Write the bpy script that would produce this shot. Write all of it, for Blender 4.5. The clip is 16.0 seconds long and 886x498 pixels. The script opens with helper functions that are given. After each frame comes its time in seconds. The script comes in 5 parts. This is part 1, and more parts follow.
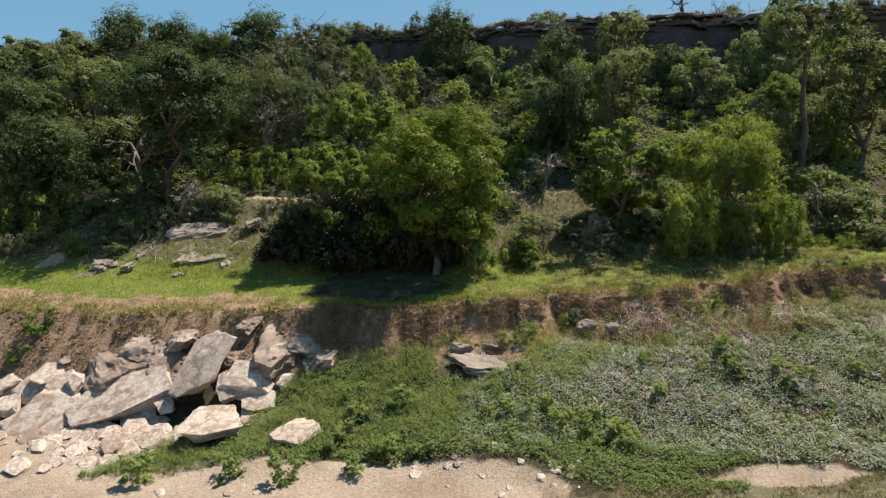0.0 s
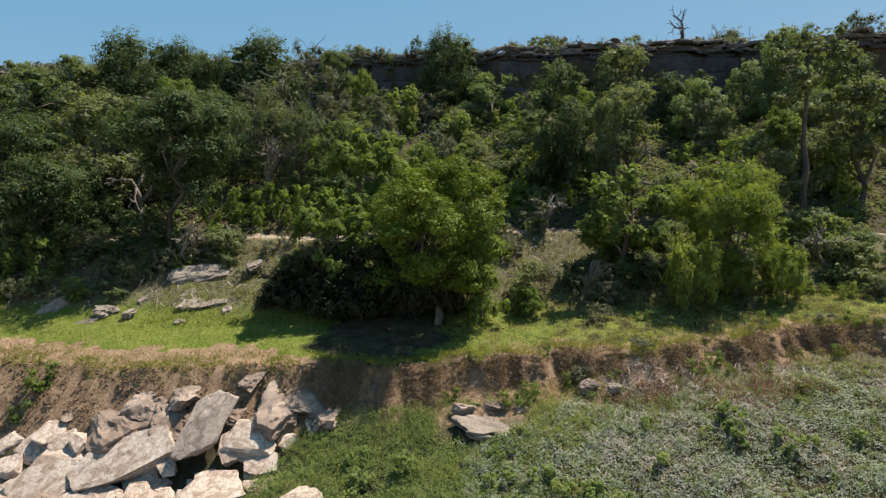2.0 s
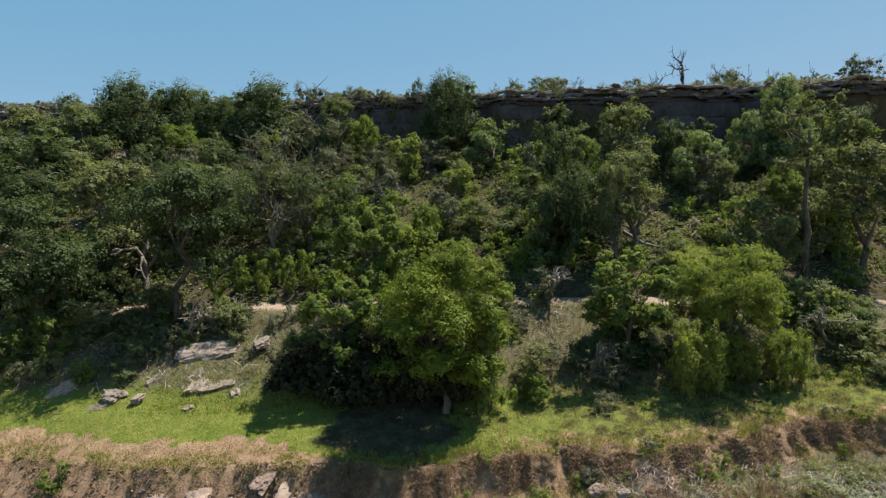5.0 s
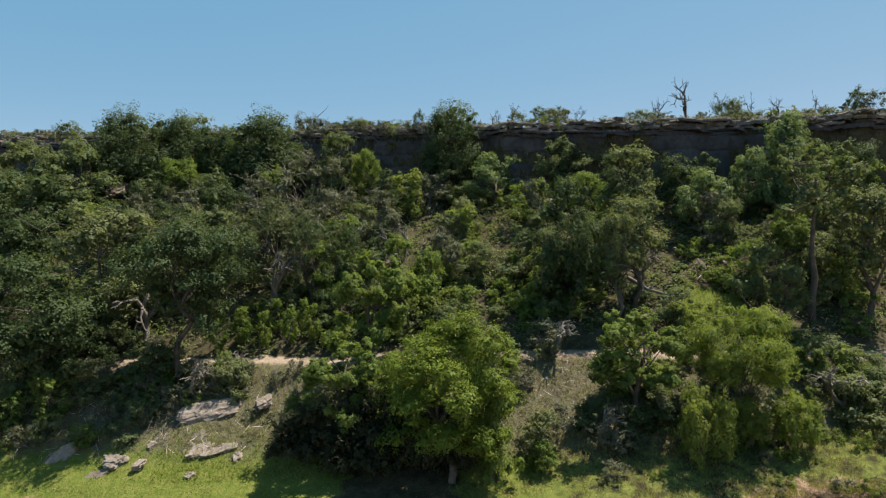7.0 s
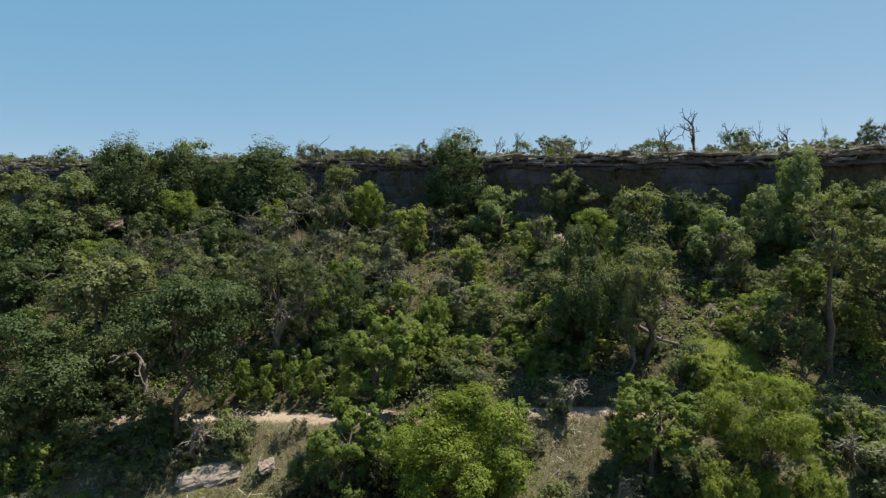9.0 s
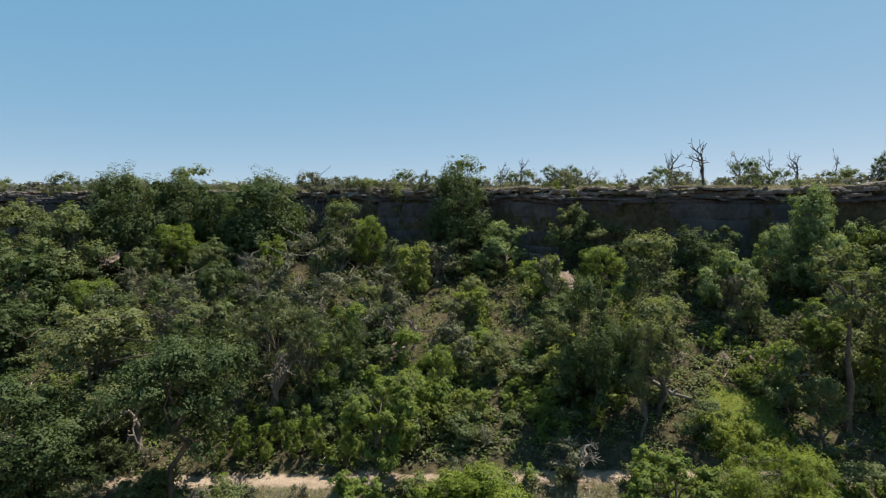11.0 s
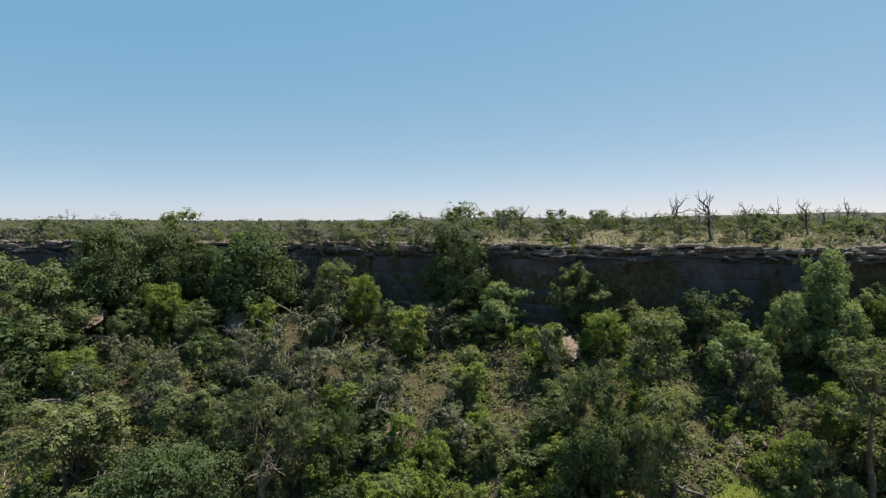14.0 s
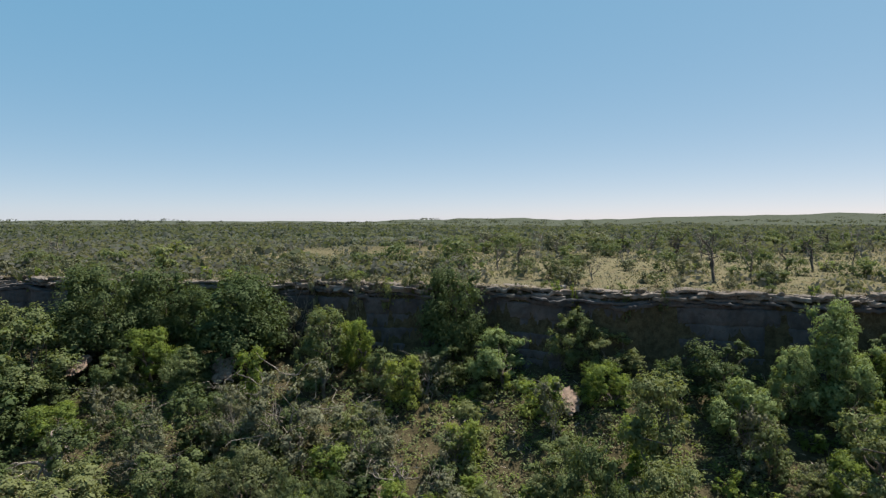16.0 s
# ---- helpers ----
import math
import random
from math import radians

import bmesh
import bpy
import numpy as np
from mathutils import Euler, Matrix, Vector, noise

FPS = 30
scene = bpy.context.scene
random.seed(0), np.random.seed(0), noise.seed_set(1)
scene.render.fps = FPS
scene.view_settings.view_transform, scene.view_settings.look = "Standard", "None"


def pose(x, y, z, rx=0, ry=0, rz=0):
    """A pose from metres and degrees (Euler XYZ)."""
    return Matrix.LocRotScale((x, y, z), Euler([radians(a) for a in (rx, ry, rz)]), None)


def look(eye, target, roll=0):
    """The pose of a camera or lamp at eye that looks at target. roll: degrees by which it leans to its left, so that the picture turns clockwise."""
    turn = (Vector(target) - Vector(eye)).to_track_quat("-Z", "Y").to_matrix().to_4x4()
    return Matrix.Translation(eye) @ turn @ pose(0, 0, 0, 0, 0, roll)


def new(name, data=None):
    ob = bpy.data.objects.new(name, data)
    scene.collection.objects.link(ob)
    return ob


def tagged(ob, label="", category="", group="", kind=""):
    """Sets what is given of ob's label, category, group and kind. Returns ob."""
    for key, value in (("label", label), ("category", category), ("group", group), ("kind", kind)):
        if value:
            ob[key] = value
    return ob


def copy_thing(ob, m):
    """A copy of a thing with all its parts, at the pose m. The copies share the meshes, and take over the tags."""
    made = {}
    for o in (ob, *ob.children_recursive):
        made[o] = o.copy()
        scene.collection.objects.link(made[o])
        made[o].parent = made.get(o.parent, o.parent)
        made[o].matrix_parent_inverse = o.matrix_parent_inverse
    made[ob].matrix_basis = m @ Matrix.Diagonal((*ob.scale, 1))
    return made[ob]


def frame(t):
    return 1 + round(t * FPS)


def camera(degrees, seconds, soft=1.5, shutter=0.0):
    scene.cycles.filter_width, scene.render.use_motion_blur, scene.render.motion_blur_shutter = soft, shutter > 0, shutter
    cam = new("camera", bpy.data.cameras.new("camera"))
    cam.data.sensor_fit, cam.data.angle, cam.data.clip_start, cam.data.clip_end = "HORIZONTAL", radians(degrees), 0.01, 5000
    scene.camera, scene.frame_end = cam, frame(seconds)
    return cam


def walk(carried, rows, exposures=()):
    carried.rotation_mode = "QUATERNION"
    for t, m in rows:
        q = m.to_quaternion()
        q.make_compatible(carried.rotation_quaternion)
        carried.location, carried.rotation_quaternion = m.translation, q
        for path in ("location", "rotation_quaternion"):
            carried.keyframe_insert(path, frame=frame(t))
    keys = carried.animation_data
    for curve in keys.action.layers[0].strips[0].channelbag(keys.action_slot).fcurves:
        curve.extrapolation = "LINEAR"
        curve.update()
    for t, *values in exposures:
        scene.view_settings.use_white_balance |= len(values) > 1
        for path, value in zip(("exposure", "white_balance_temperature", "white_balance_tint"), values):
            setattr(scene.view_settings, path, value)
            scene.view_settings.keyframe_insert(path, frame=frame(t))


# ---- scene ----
cam = camera(72.0, 16.0, soft=1.3)
# seconds, place in metres, yaw, pitch and roll in degrees
ROWS = [
    (0.0, -0.0, 0.0, 8.0, 0.45, -3.03, -0.63),
    (0.5, 0.016, 0.055, 8.581, 0.45, -3.01, -0.68),
    (1.0, -0.003, 0.089, 9.13, 0.44, -3.0, -0.75),
    (1.5, -0.059, 0.11, 9.681, 0.44, -2.95, -0.71),
    (2.0, -0.128, 0.11, 10.247, 0.41, -2.93, -0.65),
    (2.5, -0.203, 0.122, 10.863, 0.38, -2.88, -0.63),
    (3.0, -0.31, 0.114, 11.476, 0.34, -2.88, -0.53),
    (3.5, -0.382, 0.114, 12.146, 0.3, -2.9, -0.45),
    (4.0, -0.489, 0.1, 12.893, 0.24, -2.92, -0.36),
    (6.5, -0.723, 0.422, 16.613, 0.16, -2.86, -0.1),
    (7.0, -0.858, 0.657, 17.37, 0.12, -2.78, -0.02),
    (7.5, -1.01, 0.941, 18.096, 0.1, -2.75, -0.05),
    (8.0, -1.164, 1.234, 18.839, 0.03, -2.69, -0.08),
    (8.5, -1.302, 1.537, 19.575, 0.02, -2.62, -0.1),
    (9.0, -1.385, 1.822, 20.324, -0.0, -2.62, -0.11),
    (11.5, -1.634, 3.626, 24.152, 0.09, -2.58, -0.1),
    (12.0, -1.61, 3.973, 24.921, 0.06, -2.57, -0.09),
    (12.5, -1.573, 4.364, 25.775, 0.0, -2.55, -0.0),
    (13.0, -1.551, 4.798, 26.608, 0.0, -2.55, -0.0),
    (13.5, -1.496, 5.196, 27.481, 0.0, -2.55, -0.0),
    (14.0, -1.448, 5.624, 28.397, -0.0, -2.55, 0.0),
    (14.5, -1.401, 6.073, 29.32, -0.0, -2.55, 0.0),
    (15.0, -1.297, 6.499, 30.138, -0.0, -2.55, 0.0),
    (15.5, -1.141, 6.941, 31.038, -0.0, -2.55, 0.0),
    (16.0, -1.002, 7.398, 32.0, -0.0, -2.55, 0.0),
]
walk(cam, [(t, pose(x, y, z, 90 + pitch, roll, yaw)) for t, x, y, z, yaw, pitch, roll in ROWS])

# ---- light ----
SUN = Vector((0.41, 0.29, 1.0)).normalized()
world = bpy.data.worlds.new("sky")
scene.world = world
world.use_nodes = True
wn = world.node_tree.nodes
sky = wn.new("ShaderNodeTexSky")
sky.sky_type = 'NISHITA'
sky.sun_disc = False
sky.sun_elevation = math.asin(SUN.z)
sky.sun_rotation = math.atan2(SUN.x, SUN.y)
sky.air_density, sky.dust_density, sky.ozone_density = 0.40, 0.31, 0.8
wn["Background"].inputs["Strength"].default_value = 0.0555
clear = wn.new("ShaderNodeMix")
clear.data_type, clear.blend_type = 'RGBA', 'MULTIPLY'
clear.inputs[0].default_value, clear.inputs[7].default_value = 1.0, (1.27, 0.69, 0.36, 1)
world.node_tree.links.new(sky.outputs[0], clear.inputs[6])
haze = wn.new("ShaderNodeMix")
haze.data_type, haze.blend_type = 'RGBA', 'ADD'
haze.inputs[0].default_value, haze.inputs[7].default_value = 1.0, (0.66, 2.84, 4.85, 1)
world.node_tree.links.new(clear.outputs[2], haze.inputs[6])
world.node_tree.links.new(haze.outputs[2], wn["Background"].inputs[0])

lamp = bpy.data.lights.new("sun", 'SUN')
lamp.energy, lamp.angle, lamp.color = 5.4, radians(0.55), (1.0, 0.895, 0.75)
sun = new("sun", lamp)
sun.matrix_world = look(SUN * 100, (0, 0, 0))
scene.view_settings.exposure = 0.95


# ---- materials ----
def nodes_of(name):
    m = bpy.data.materials.new(name)
    m.use_nodes = True
    t = m.node_tree
    return m, t.nodes, t.links, t.nodes["Principled BSDF"]


def mix(n, l, fac, a, b, kind='MIX'):
    k = n.new("ShaderNodeMix")
    k.data_type, k.blend_type = 'RGBA', kind
    for i, v in ((0, fac), (6, a), (7, b)):
        if isinstance(v, bpy.types.NodeSocket):
            l.new(v, k.inputs[i])
        else:
            k.inputs[i].default_value = v if i == 0 else (*v, 1)
    return k.outputs[2]


def noise_tex(n, l, scale, detail=4, rough=0.6, dist=0.0, where=None):
    k = n.new("ShaderNodeTexNoise")
    k.inputs["Scale"].default_value, k.inputs["Detail"].default_value = scale, detail
    k.inputs["Roughness"].default_value, k.inputs["Distortion"].default_value = rough, dist
    if where is not None:
        l.new(where, k.inputs["Vector"])
    return k.outputs["Fac"]


def ramp(n, l, fac, lo, hi):
    k = n.new("ShaderNodeMapRange")
    k.interpolation_type = 'SMOOTHSTEP'
    l.new(fac, k.inputs[0])
    k.inputs[1].default_value, k.inputs[2].default_value = lo, hi
    return k.outputs[0]


def bump(n, l, bsdf, fac, strength, distance):
    k = n.new("ShaderNodeBump")
    k.inputs["Strength"].default_value, k.inputs["Distance"].default_value = strength, distance
    l.new(fac, k.inputs["Height"])
    l.new(k.outputs[0], bsdf.inputs["Normal"])


def foliage(name, dark, light, warm, glow=0.4, rough=0.55):
    """Leaves: each leaf and each plant differs in tone; light passes through."""
    m, n, l, b = nodes_of(name)
    dark, light, warm = [(c[0] * 1.03, c[1] * 0.97, c[2] * 1.10) for c in (dark, light, warm)]
    isl = n.new("ShaderNodeNewGeometry").outputs["Random Per Island"]
    own = n.new("ShaderNodeObjectInfo").outputs["Random"]
    tone = n.new("ShaderNodeMapRange")
    l.new(isl, tone.inputs[0])
    tone.inputs[3].default_value, tone.inputs[4].default_value = 0.2, 0.85
    col = mix(n, l, tone.outputs[0], dark, light)
    col = mix(n, l, ramp(n, l, own, 0.35, 1.3), col, warm)
    pos = n.new("ShaderNodeNewGeometry").outputs["Position"]
    col = mix(n, l, ramp(n, l, noise_tex(n, l, 0.9, 2, 0.5, 0, pos), 0.45, 0.75), col, mix(n, l, 0.5, col, warm))
    l.new(col, b.inputs["Base Color"])
    b.inputs["Roughness"].default_value = rough
    b.inputs["Specular IOR Level"].default_value = 0.06
    tr = n.new("ShaderNodeBsdfTranslucent")
    l.new(mix(n, l, 1.0, col, (1.2, 1.2, 0.6), 'MULTIPLY'), tr.inputs[0])
    sh = n.new("ShaderNodeMixShader")
    sh.inputs[0].default_value = glow * 0.9
    l.new(b.outputs[0], sh.inputs[1])
    l.new(tr.outputs[0], sh.inputs[2])
    l.new(sh.outputs[0], n["Material Output"].inputs[0])
    return m


def plain(name, a, b_, scale, rough=0.9, rel=0.4, dist=0.03, spots=None):
    """A rough natural surface of two tones at two scales, with relief."""
    m, n, l, b = nodes_of(name)
    pos = n.new("ShaderNodeNewGeometry").outputs["Position"]
    big = noise_tex(n, l, scale * 0.22, 3, 0.6, 0.5, pos)
    fine = noise_tex(n, l, scale, 6, 0.7, 0, pos)
    col = mix(n, l, ramp(n, l, big, 0.3, 0.7), a, b_)
    col = mix(n, l, ramp(n, l, fine, 0.25, 0.8), mix(n, l, 0.45, col, (0.02, 0.018, 0.014)), col)
    if spots:
        col = mix(n, l, ramp(n, l, noise_tex(n, l, scale * 0.6, 5, 0.75, 1.0, pos), 0.56, 0.68), col, spots)
    own = n.new("ShaderNodeObjectInfo").outputs["Random"]
    col = mix(n, l, ramp(n, l, own, -0.2, 1.6), col, mix(n, l, 1.0, col, (0.72, 0.68, 0.66), 'MULTIPLY'))
    l.new(col, b.inputs["Base Color"])
    b.inputs["Roughness"].default_value = rough
    b.inputs["Specular IOR Level"].default_value = 0.25
    bump(n, l, b, fine, rel, dist)
    return m


def limestone(name):
    """Pale stone with brown weathering, cracks, pits and bedding."""
    m, n, l, b = nodes_of(name)
    tc = n.new("ShaderNodeTexCoord").outputs["Object"]
    geo = n.new("ShaderNodeNewGeometry")
    pos = geo.outputs["Position"]
    big, fine = noise_tex(n, l, 1.1, 4, 0.65, 0.8, pos), noise_tex(n, l, 7, 8, 0.75, 0.2, pos)
    pit = noise_tex(n, l, 17, 5, 0.7, 0, pos)
    col = mix(n, l, ramp(n, l, big, 0.35, 0.65), (0.50, 0.435, 0.39), (0.40, 0.335, 0.295))
    col = mix(n, l, ramp(n, l, fine, 0.38, 0.58), mix(n, l, 1.0, col, (0.68, 0.64, 0.60), 'MULTIPLY'), col)
    col = mix(n, l, ramp(n, l, noise_tex(n, l, 2.3, 6, 0.75, 1.2, pos), 0.60, 0.78), col, (0.40, 0.32, 0.26))
    col = mix(n, l, ramp(n, l, pit, 0.64, 0.74), col, (0.16, 0.13, 0.11))
    own = n.new("ShaderNodeObjectInfo").outputs["Random"]
    col = mix(n, l, ramp(n, l, own, 0.2, 1.3), col, mix(n, l, 1.0, col, (0.70, 0.62, 0.56), 'MULTIPLY'))
    # bedding: thin bands along the stone's own height
    w = n.new("ShaderNodeTexWave")
    w.bands_direction = 'Z'
    l.new(tc, w.inputs["Vector"])
    for k, v in (("Scale", 1.4), ("Distortion", 7.0), ("Detail", 4.0), ("Detail Scale", 1.6)):
        w.inputs[k].default_value = v
    h = n.new("ShaderNodeMath")
    h.operation = 'MULTIPLY_ADD'
    l.new(w.outputs["Fac"], h.inputs[0])
    h.inputs[1].default_value = 0.2
    l.new(fine, h.inputs[2])
    col = mix(n, l, ramp(n, l, w.outputs["Fac"], 0.02, 0.12), mix(n, l, 1.0, col, (0.74, 0.69, 0.65), 'MULTIPLY'), col)
    l.new(col, b.inputs["Base Color"])
    b.inputs["Roughness"].default_value = 0.92
    b.inputs["Specular IOR Level"].default_value = 0.2
    bump(n, l, b, h.outputs[0], 0.6, 0.05)
    return m


M_oak = foliage("oak_leaves", (0.074, 0.108, 0.045), (0.130, 0.172, 0.072), (0.150, 0.176, 0.074), 0.43)
M_dark = foliage("dark_oak_leaves", (0.040, 0.068, 0.027), (0.074, 0.110, 0.043), (0.080, 0.110, 0.045), 0.36)
# near-black leaf colour stands in for deep shade below the big tree
M_shade = foliage("shaded_thicket_leaves", (0.018, 0.024, 0.011), (0.034, 0.042, 0.019), (0.036, 0.041, 0.020), 0.12)
M_bright = foliage("bright_leaves", (0.095, 0.150, 0.036), (0.150, 0.215, 0.054), (0.175, 0.222, 0.058), 0.55)
M_sapling = foliage("sapling_leaves", (0.098, 0.158, 0.036), (0.155, 0.228, 0.054), (0.168, 0.228, 0.056), 0.62)
M_dome = foliage("huisache_leaves", (0.078, 0.120, 0.016), (0.128, 0.182, 0.026), (0.134, 0.182, 0.026), 0.28)
M_willow = foliage("willow_leaves", (0.115, 0.166, 0.032), (0.172, 0.232, 0.050), (0.182, 0.232, 0.054), 0.55)
M_juniper = foliage("juniper_needles", (0.060, 0.092, 0.040), (0.105, 0.142, 0.062), (0.11, 0.132, 0.064), 0.38)
M_pale = foliage("pale_leaves", (0.108, 0.165, 0.064), (0.172, 0.242, 0.096), (0.178, 0.236, 0.094), 0.42)
M_grey = foliage("grey_leaves", (0.082, 0.098, 0.056), (0.134, 0.152, 0.092), (0.142, 0.150, 0.092), 0.28)
M_weed = foliage("weed_leaves", (0.112, 0.172, 0.052), (0.215, 0.290, 0.098), (0.25, 0.30, 0.115), 0.6)
M_lush = foliage("lush_grass", (0.130, 0.192, 0.060), (0.220, 0.295, 0.108), (0.245, 0.285, 0.12), 0.6)
M_vine = foliage("vine_leaves", (0.180, 0.235, 0.165), (0.335, 0.390, 0.305), (0.355, 0.395, 0.30), 0.38)
M_grass = foliage("grass_blades", (0.130, 0.160, 0.030), (0.210, 0.235, 0.055), (0.255, 0.24, 0.085), 0.42)
M_brown = foliage("brown_grass", (0.095, 0.066, 0.042), (0.180, 0.128, 0.080), (0.185, 0.14, 0.085), 0.2, 0.9)
M_rust = foliage("rusty_grass", (0.135, 0.075, 0.045), (0.235, 0.140, 0.088), (0.22, 0.15, 0.10), 0.2, 0.9)
M_straw = foliage("dry_stalks", (0.22, 0.175, 0.110), (0.40, 0.335, 0.235), (0.34, 0.28, 0.21), 0.2, 0.8)
M_dull = foliage("plateau_grass", (0.165, 0.152, 0.098), (0.285, 0.265, 0.185), (0.26, 0.255, 0.16), 0.2, 0.9)
M_twig = foliage("bleached_twigs", (0.40, 0.35, 0.29), (0.60, 0.55, 0.48), (0.52, 0.46, 0.39), 0.1, 0.8)
M_bark = plain("bark", (0.165, 0.140, 0.115), (0.085, 0.072, 0.060), 9, 0.95, 0.6, 0.04)
M_dead = plain("dead_wood", (0.27, 0.245, 0.215), (0.16, 0.145, 0.13), 8, 0.9, 0.5, 0.03)
M_char = plain("scorched_wood", (0.060, 0.052, 0.047), (0.13, 0.115, 0.10), 8, 0.9, 0.5, 0.03)
M_rock = limestone("limestone")
M_stain = plain("stained_limestone", (0.36, 0.305, 0.26), (0.21, 0.18, 0.155), 4, 0.95, 0.7, 0.06, (0.13, 0.118, 0.105))
M_brown_rock = plain("brown_limestone", (0.40, 0.315, 0.26), (0.24, 0.18, 0.15), 4, 0.95, 0.7, 0.06, (0.14, 0.115, 0.10))
M_ledge = plain("slope_stone", (0.28, 0.205, 0.165), (0.20, 0.165, 0.145), 4, 0.95, 0.6, 0.06, (0.15, 0.125, 0.11))
M_bank = plain("bank_earth", (0.27, 0.175, 0.118), (0.165, 0.105, 0.072), 3.2, 0.97, 0.8, 0.08, (0.20, 0.185, 0.085))
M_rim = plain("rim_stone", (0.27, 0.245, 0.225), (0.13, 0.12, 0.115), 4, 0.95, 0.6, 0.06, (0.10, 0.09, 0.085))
M_scrub = foliage("scrub_leaves", (0.058, 0.074, 0.058), (0.088, 0.104, 0.082), (0.100, 0.108, 0.088), 0.5, 0.8)
M_cedar = foliage("cedar_leaves", (0.040, 0.056, 0.032), (0.072, 0.094, 0.052), (0.078, 0.096, 0.054), 0.45, 0.8)
# stained stone, its colour taken darker and bluer for the face's shade
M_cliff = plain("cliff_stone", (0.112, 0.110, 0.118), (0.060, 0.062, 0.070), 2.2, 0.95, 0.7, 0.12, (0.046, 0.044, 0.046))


def ground_material():
    m, n, l, b = nodes_of("earth")
    pos = n.new("ShaderNodeNewGeometry").outputs["Position"]
    big, mid = noise_tex(n, l, 0.35, 4, 0.6, 0.6, pos), noise_tex(n, l, 1.7, 5, 0.65, 0.3, pos)
    fine = noise_tex(n, l, 9, 6, 0.75, 0, pos)

    def zone(name):
        k = n.new("ShaderNodeAttribute")
        k.attribute_name = name
        return k.outputs["Fac"]
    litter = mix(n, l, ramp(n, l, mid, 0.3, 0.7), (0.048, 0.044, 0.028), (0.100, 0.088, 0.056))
    turf = mix(n, l, ramp(n, l, mid, 0.3, 0.7), (0.105, 0.150, 0.030), (0.175, 0.195, 0.055))
    dirt = mix(n, l, ramp(n, l, mid, 0.3, 0.7), (0.215, 0.145, 0.098), (0.32, 0.23, 0.16))
    sand = mix(n, l, ramp(n, l, big, 0.35, 0.65), (0.27, 0.212, 0.165), (0.36, 0.295, 0.235))
    dry = mix(n, l, ramp(n, l, mid, 0.35, 0.65), (0.185, 0.165, 0.112), (0.112, 0.114, 0.074))
    wood = mix(n, l, ramp(n, l, big, 0.3, 0.7), (0.054, 0.068, 0.056), (0.088, 0.102, 0.084))
    col = litter
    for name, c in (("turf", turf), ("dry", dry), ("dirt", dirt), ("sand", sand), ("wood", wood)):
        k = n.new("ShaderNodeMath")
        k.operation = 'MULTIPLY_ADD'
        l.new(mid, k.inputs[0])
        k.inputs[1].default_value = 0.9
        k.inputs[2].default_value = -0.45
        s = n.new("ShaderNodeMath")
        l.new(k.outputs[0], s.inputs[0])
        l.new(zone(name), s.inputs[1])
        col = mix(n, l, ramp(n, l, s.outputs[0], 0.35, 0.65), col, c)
    col = mix(n, l, ramp(n, l, fine, 0.25, 0.75), mix(n, l, 1.0, col, (0.6, 0.57, 0.54), 'MULTIPLY'), col)
    l.new(col, b.inputs["Base Color"])
    b.inputs["Roughness"].default_value = 0.95
    b.inputs["Specular IOR Level"].default_value = 0.0
    bump(n, l, b, fine, 0.8, 0.08)
    return m


M_ground = ground_material()

# ---- the lie of the land ----
# each row: a station in x, then (y, z) of: far bank, water edge, gravel, weed foot, weed slope, bank foot,
# bank lip, bench back, path front, path back, mid slope, cliff foot, rim, plateau, far plain, horizon
STATIONS = []


def station(x, rim_y, *knots):
    STATIONS.append((x, knots, rim_y))


station(-60, 71.5, (-400, -1), (8, -0.6), (16.5, -0.5), (18.8, -0.15), (21.6, 0.65), (22.6, 3.1), (25.3, 4.2), (30.5, 5.2), (35.9, 8.8), (37.3, 9.0), (46, 14.0), (69.5, 20.0))
station(-20, 65.5, (-400, -1), (8, -0.6), (16.5, -0.5), (18.8, -0.25), (22.4, 0.2), (24.4, 1.9), (26.4, 3.7), (30.5, 5.2), (35.9, 8.7), (37.3, 8.9), (46, 14.0), (63.0, 20.2))
station(-13, 63.9, (-400, -1), (8, -0.6), (16.6, -0.45), (18.8, -0.1), (22.2, 0.1), (23.9, 2.2), (25.2, 3.75), (30.2, 5.2), (35.9, 8.8), (37.3, 9.0), (46, 13.9), (61.5, 20.1))
station(-8, 62.8, (-400, -1), (8, -0.6), (16.8, -0.35), (18.8, 0.0), (21.9, 0.6), (23.6, 2.4), (24.9, 4.05), (30.0, 5.2), (35.9, 8.9), (37.3, 9.1), (46, 13.8), (60.5, 20.0))
station(-4, 61.7, (-400, -1), (8, -0.6), (16.7, 0.2), (18.7, 0.4), (21.9, 1.85), (23.5, 2.9), (24.5, 4.2), (29.5, 5.4), (35.6, 9.1), (37.0, 9.3), (46, 13.8), (59.5, 19.8))
station(0, 60.6, (-400, -1), (8, -0.5), (16.6, 0.3), (18.6, 1.0), (21.0, 2.0), (23.5, 3.3), (24.3, 4.35), (29.0, 5.6), (35.2, 9.3), (36.6, 9.5), (46, 13.8), (58.5, 19.6))
station(9, 58.6, (-400, -1), (8, -0.3), (16.4, 1.0), (18.6, 1.8), (21.0, 3.25), (24.1, 4.6), (24.8, 5.05), (29.0, 6.1), (35.0, 9.5), (36.4, 9.7), (44, 13.6), (56.5, 19.6))
station(22, 56.2, (-400, -1), (8, 0.0), (16.2, 1.5), (18.6, 2.4), (21.2, 3.8), (24.9, 5.75), (25.6, 6.4), (30.0, 7.3), (35.0, 9.4), (36.4, 9.6), (44, 14.0), (53.8, 19.8))
station(60, 49.5, (-400, -1), (8, 0.0), (16.2, 1.5), (18.6, 2.4), (21.2, 4.2), (24.9, 5.9), (25.8, 6.5), (30.0, 7.4), (35.0, 9.4), (36.4, 9.6), (42, 14.0), (47.0, 19.8))
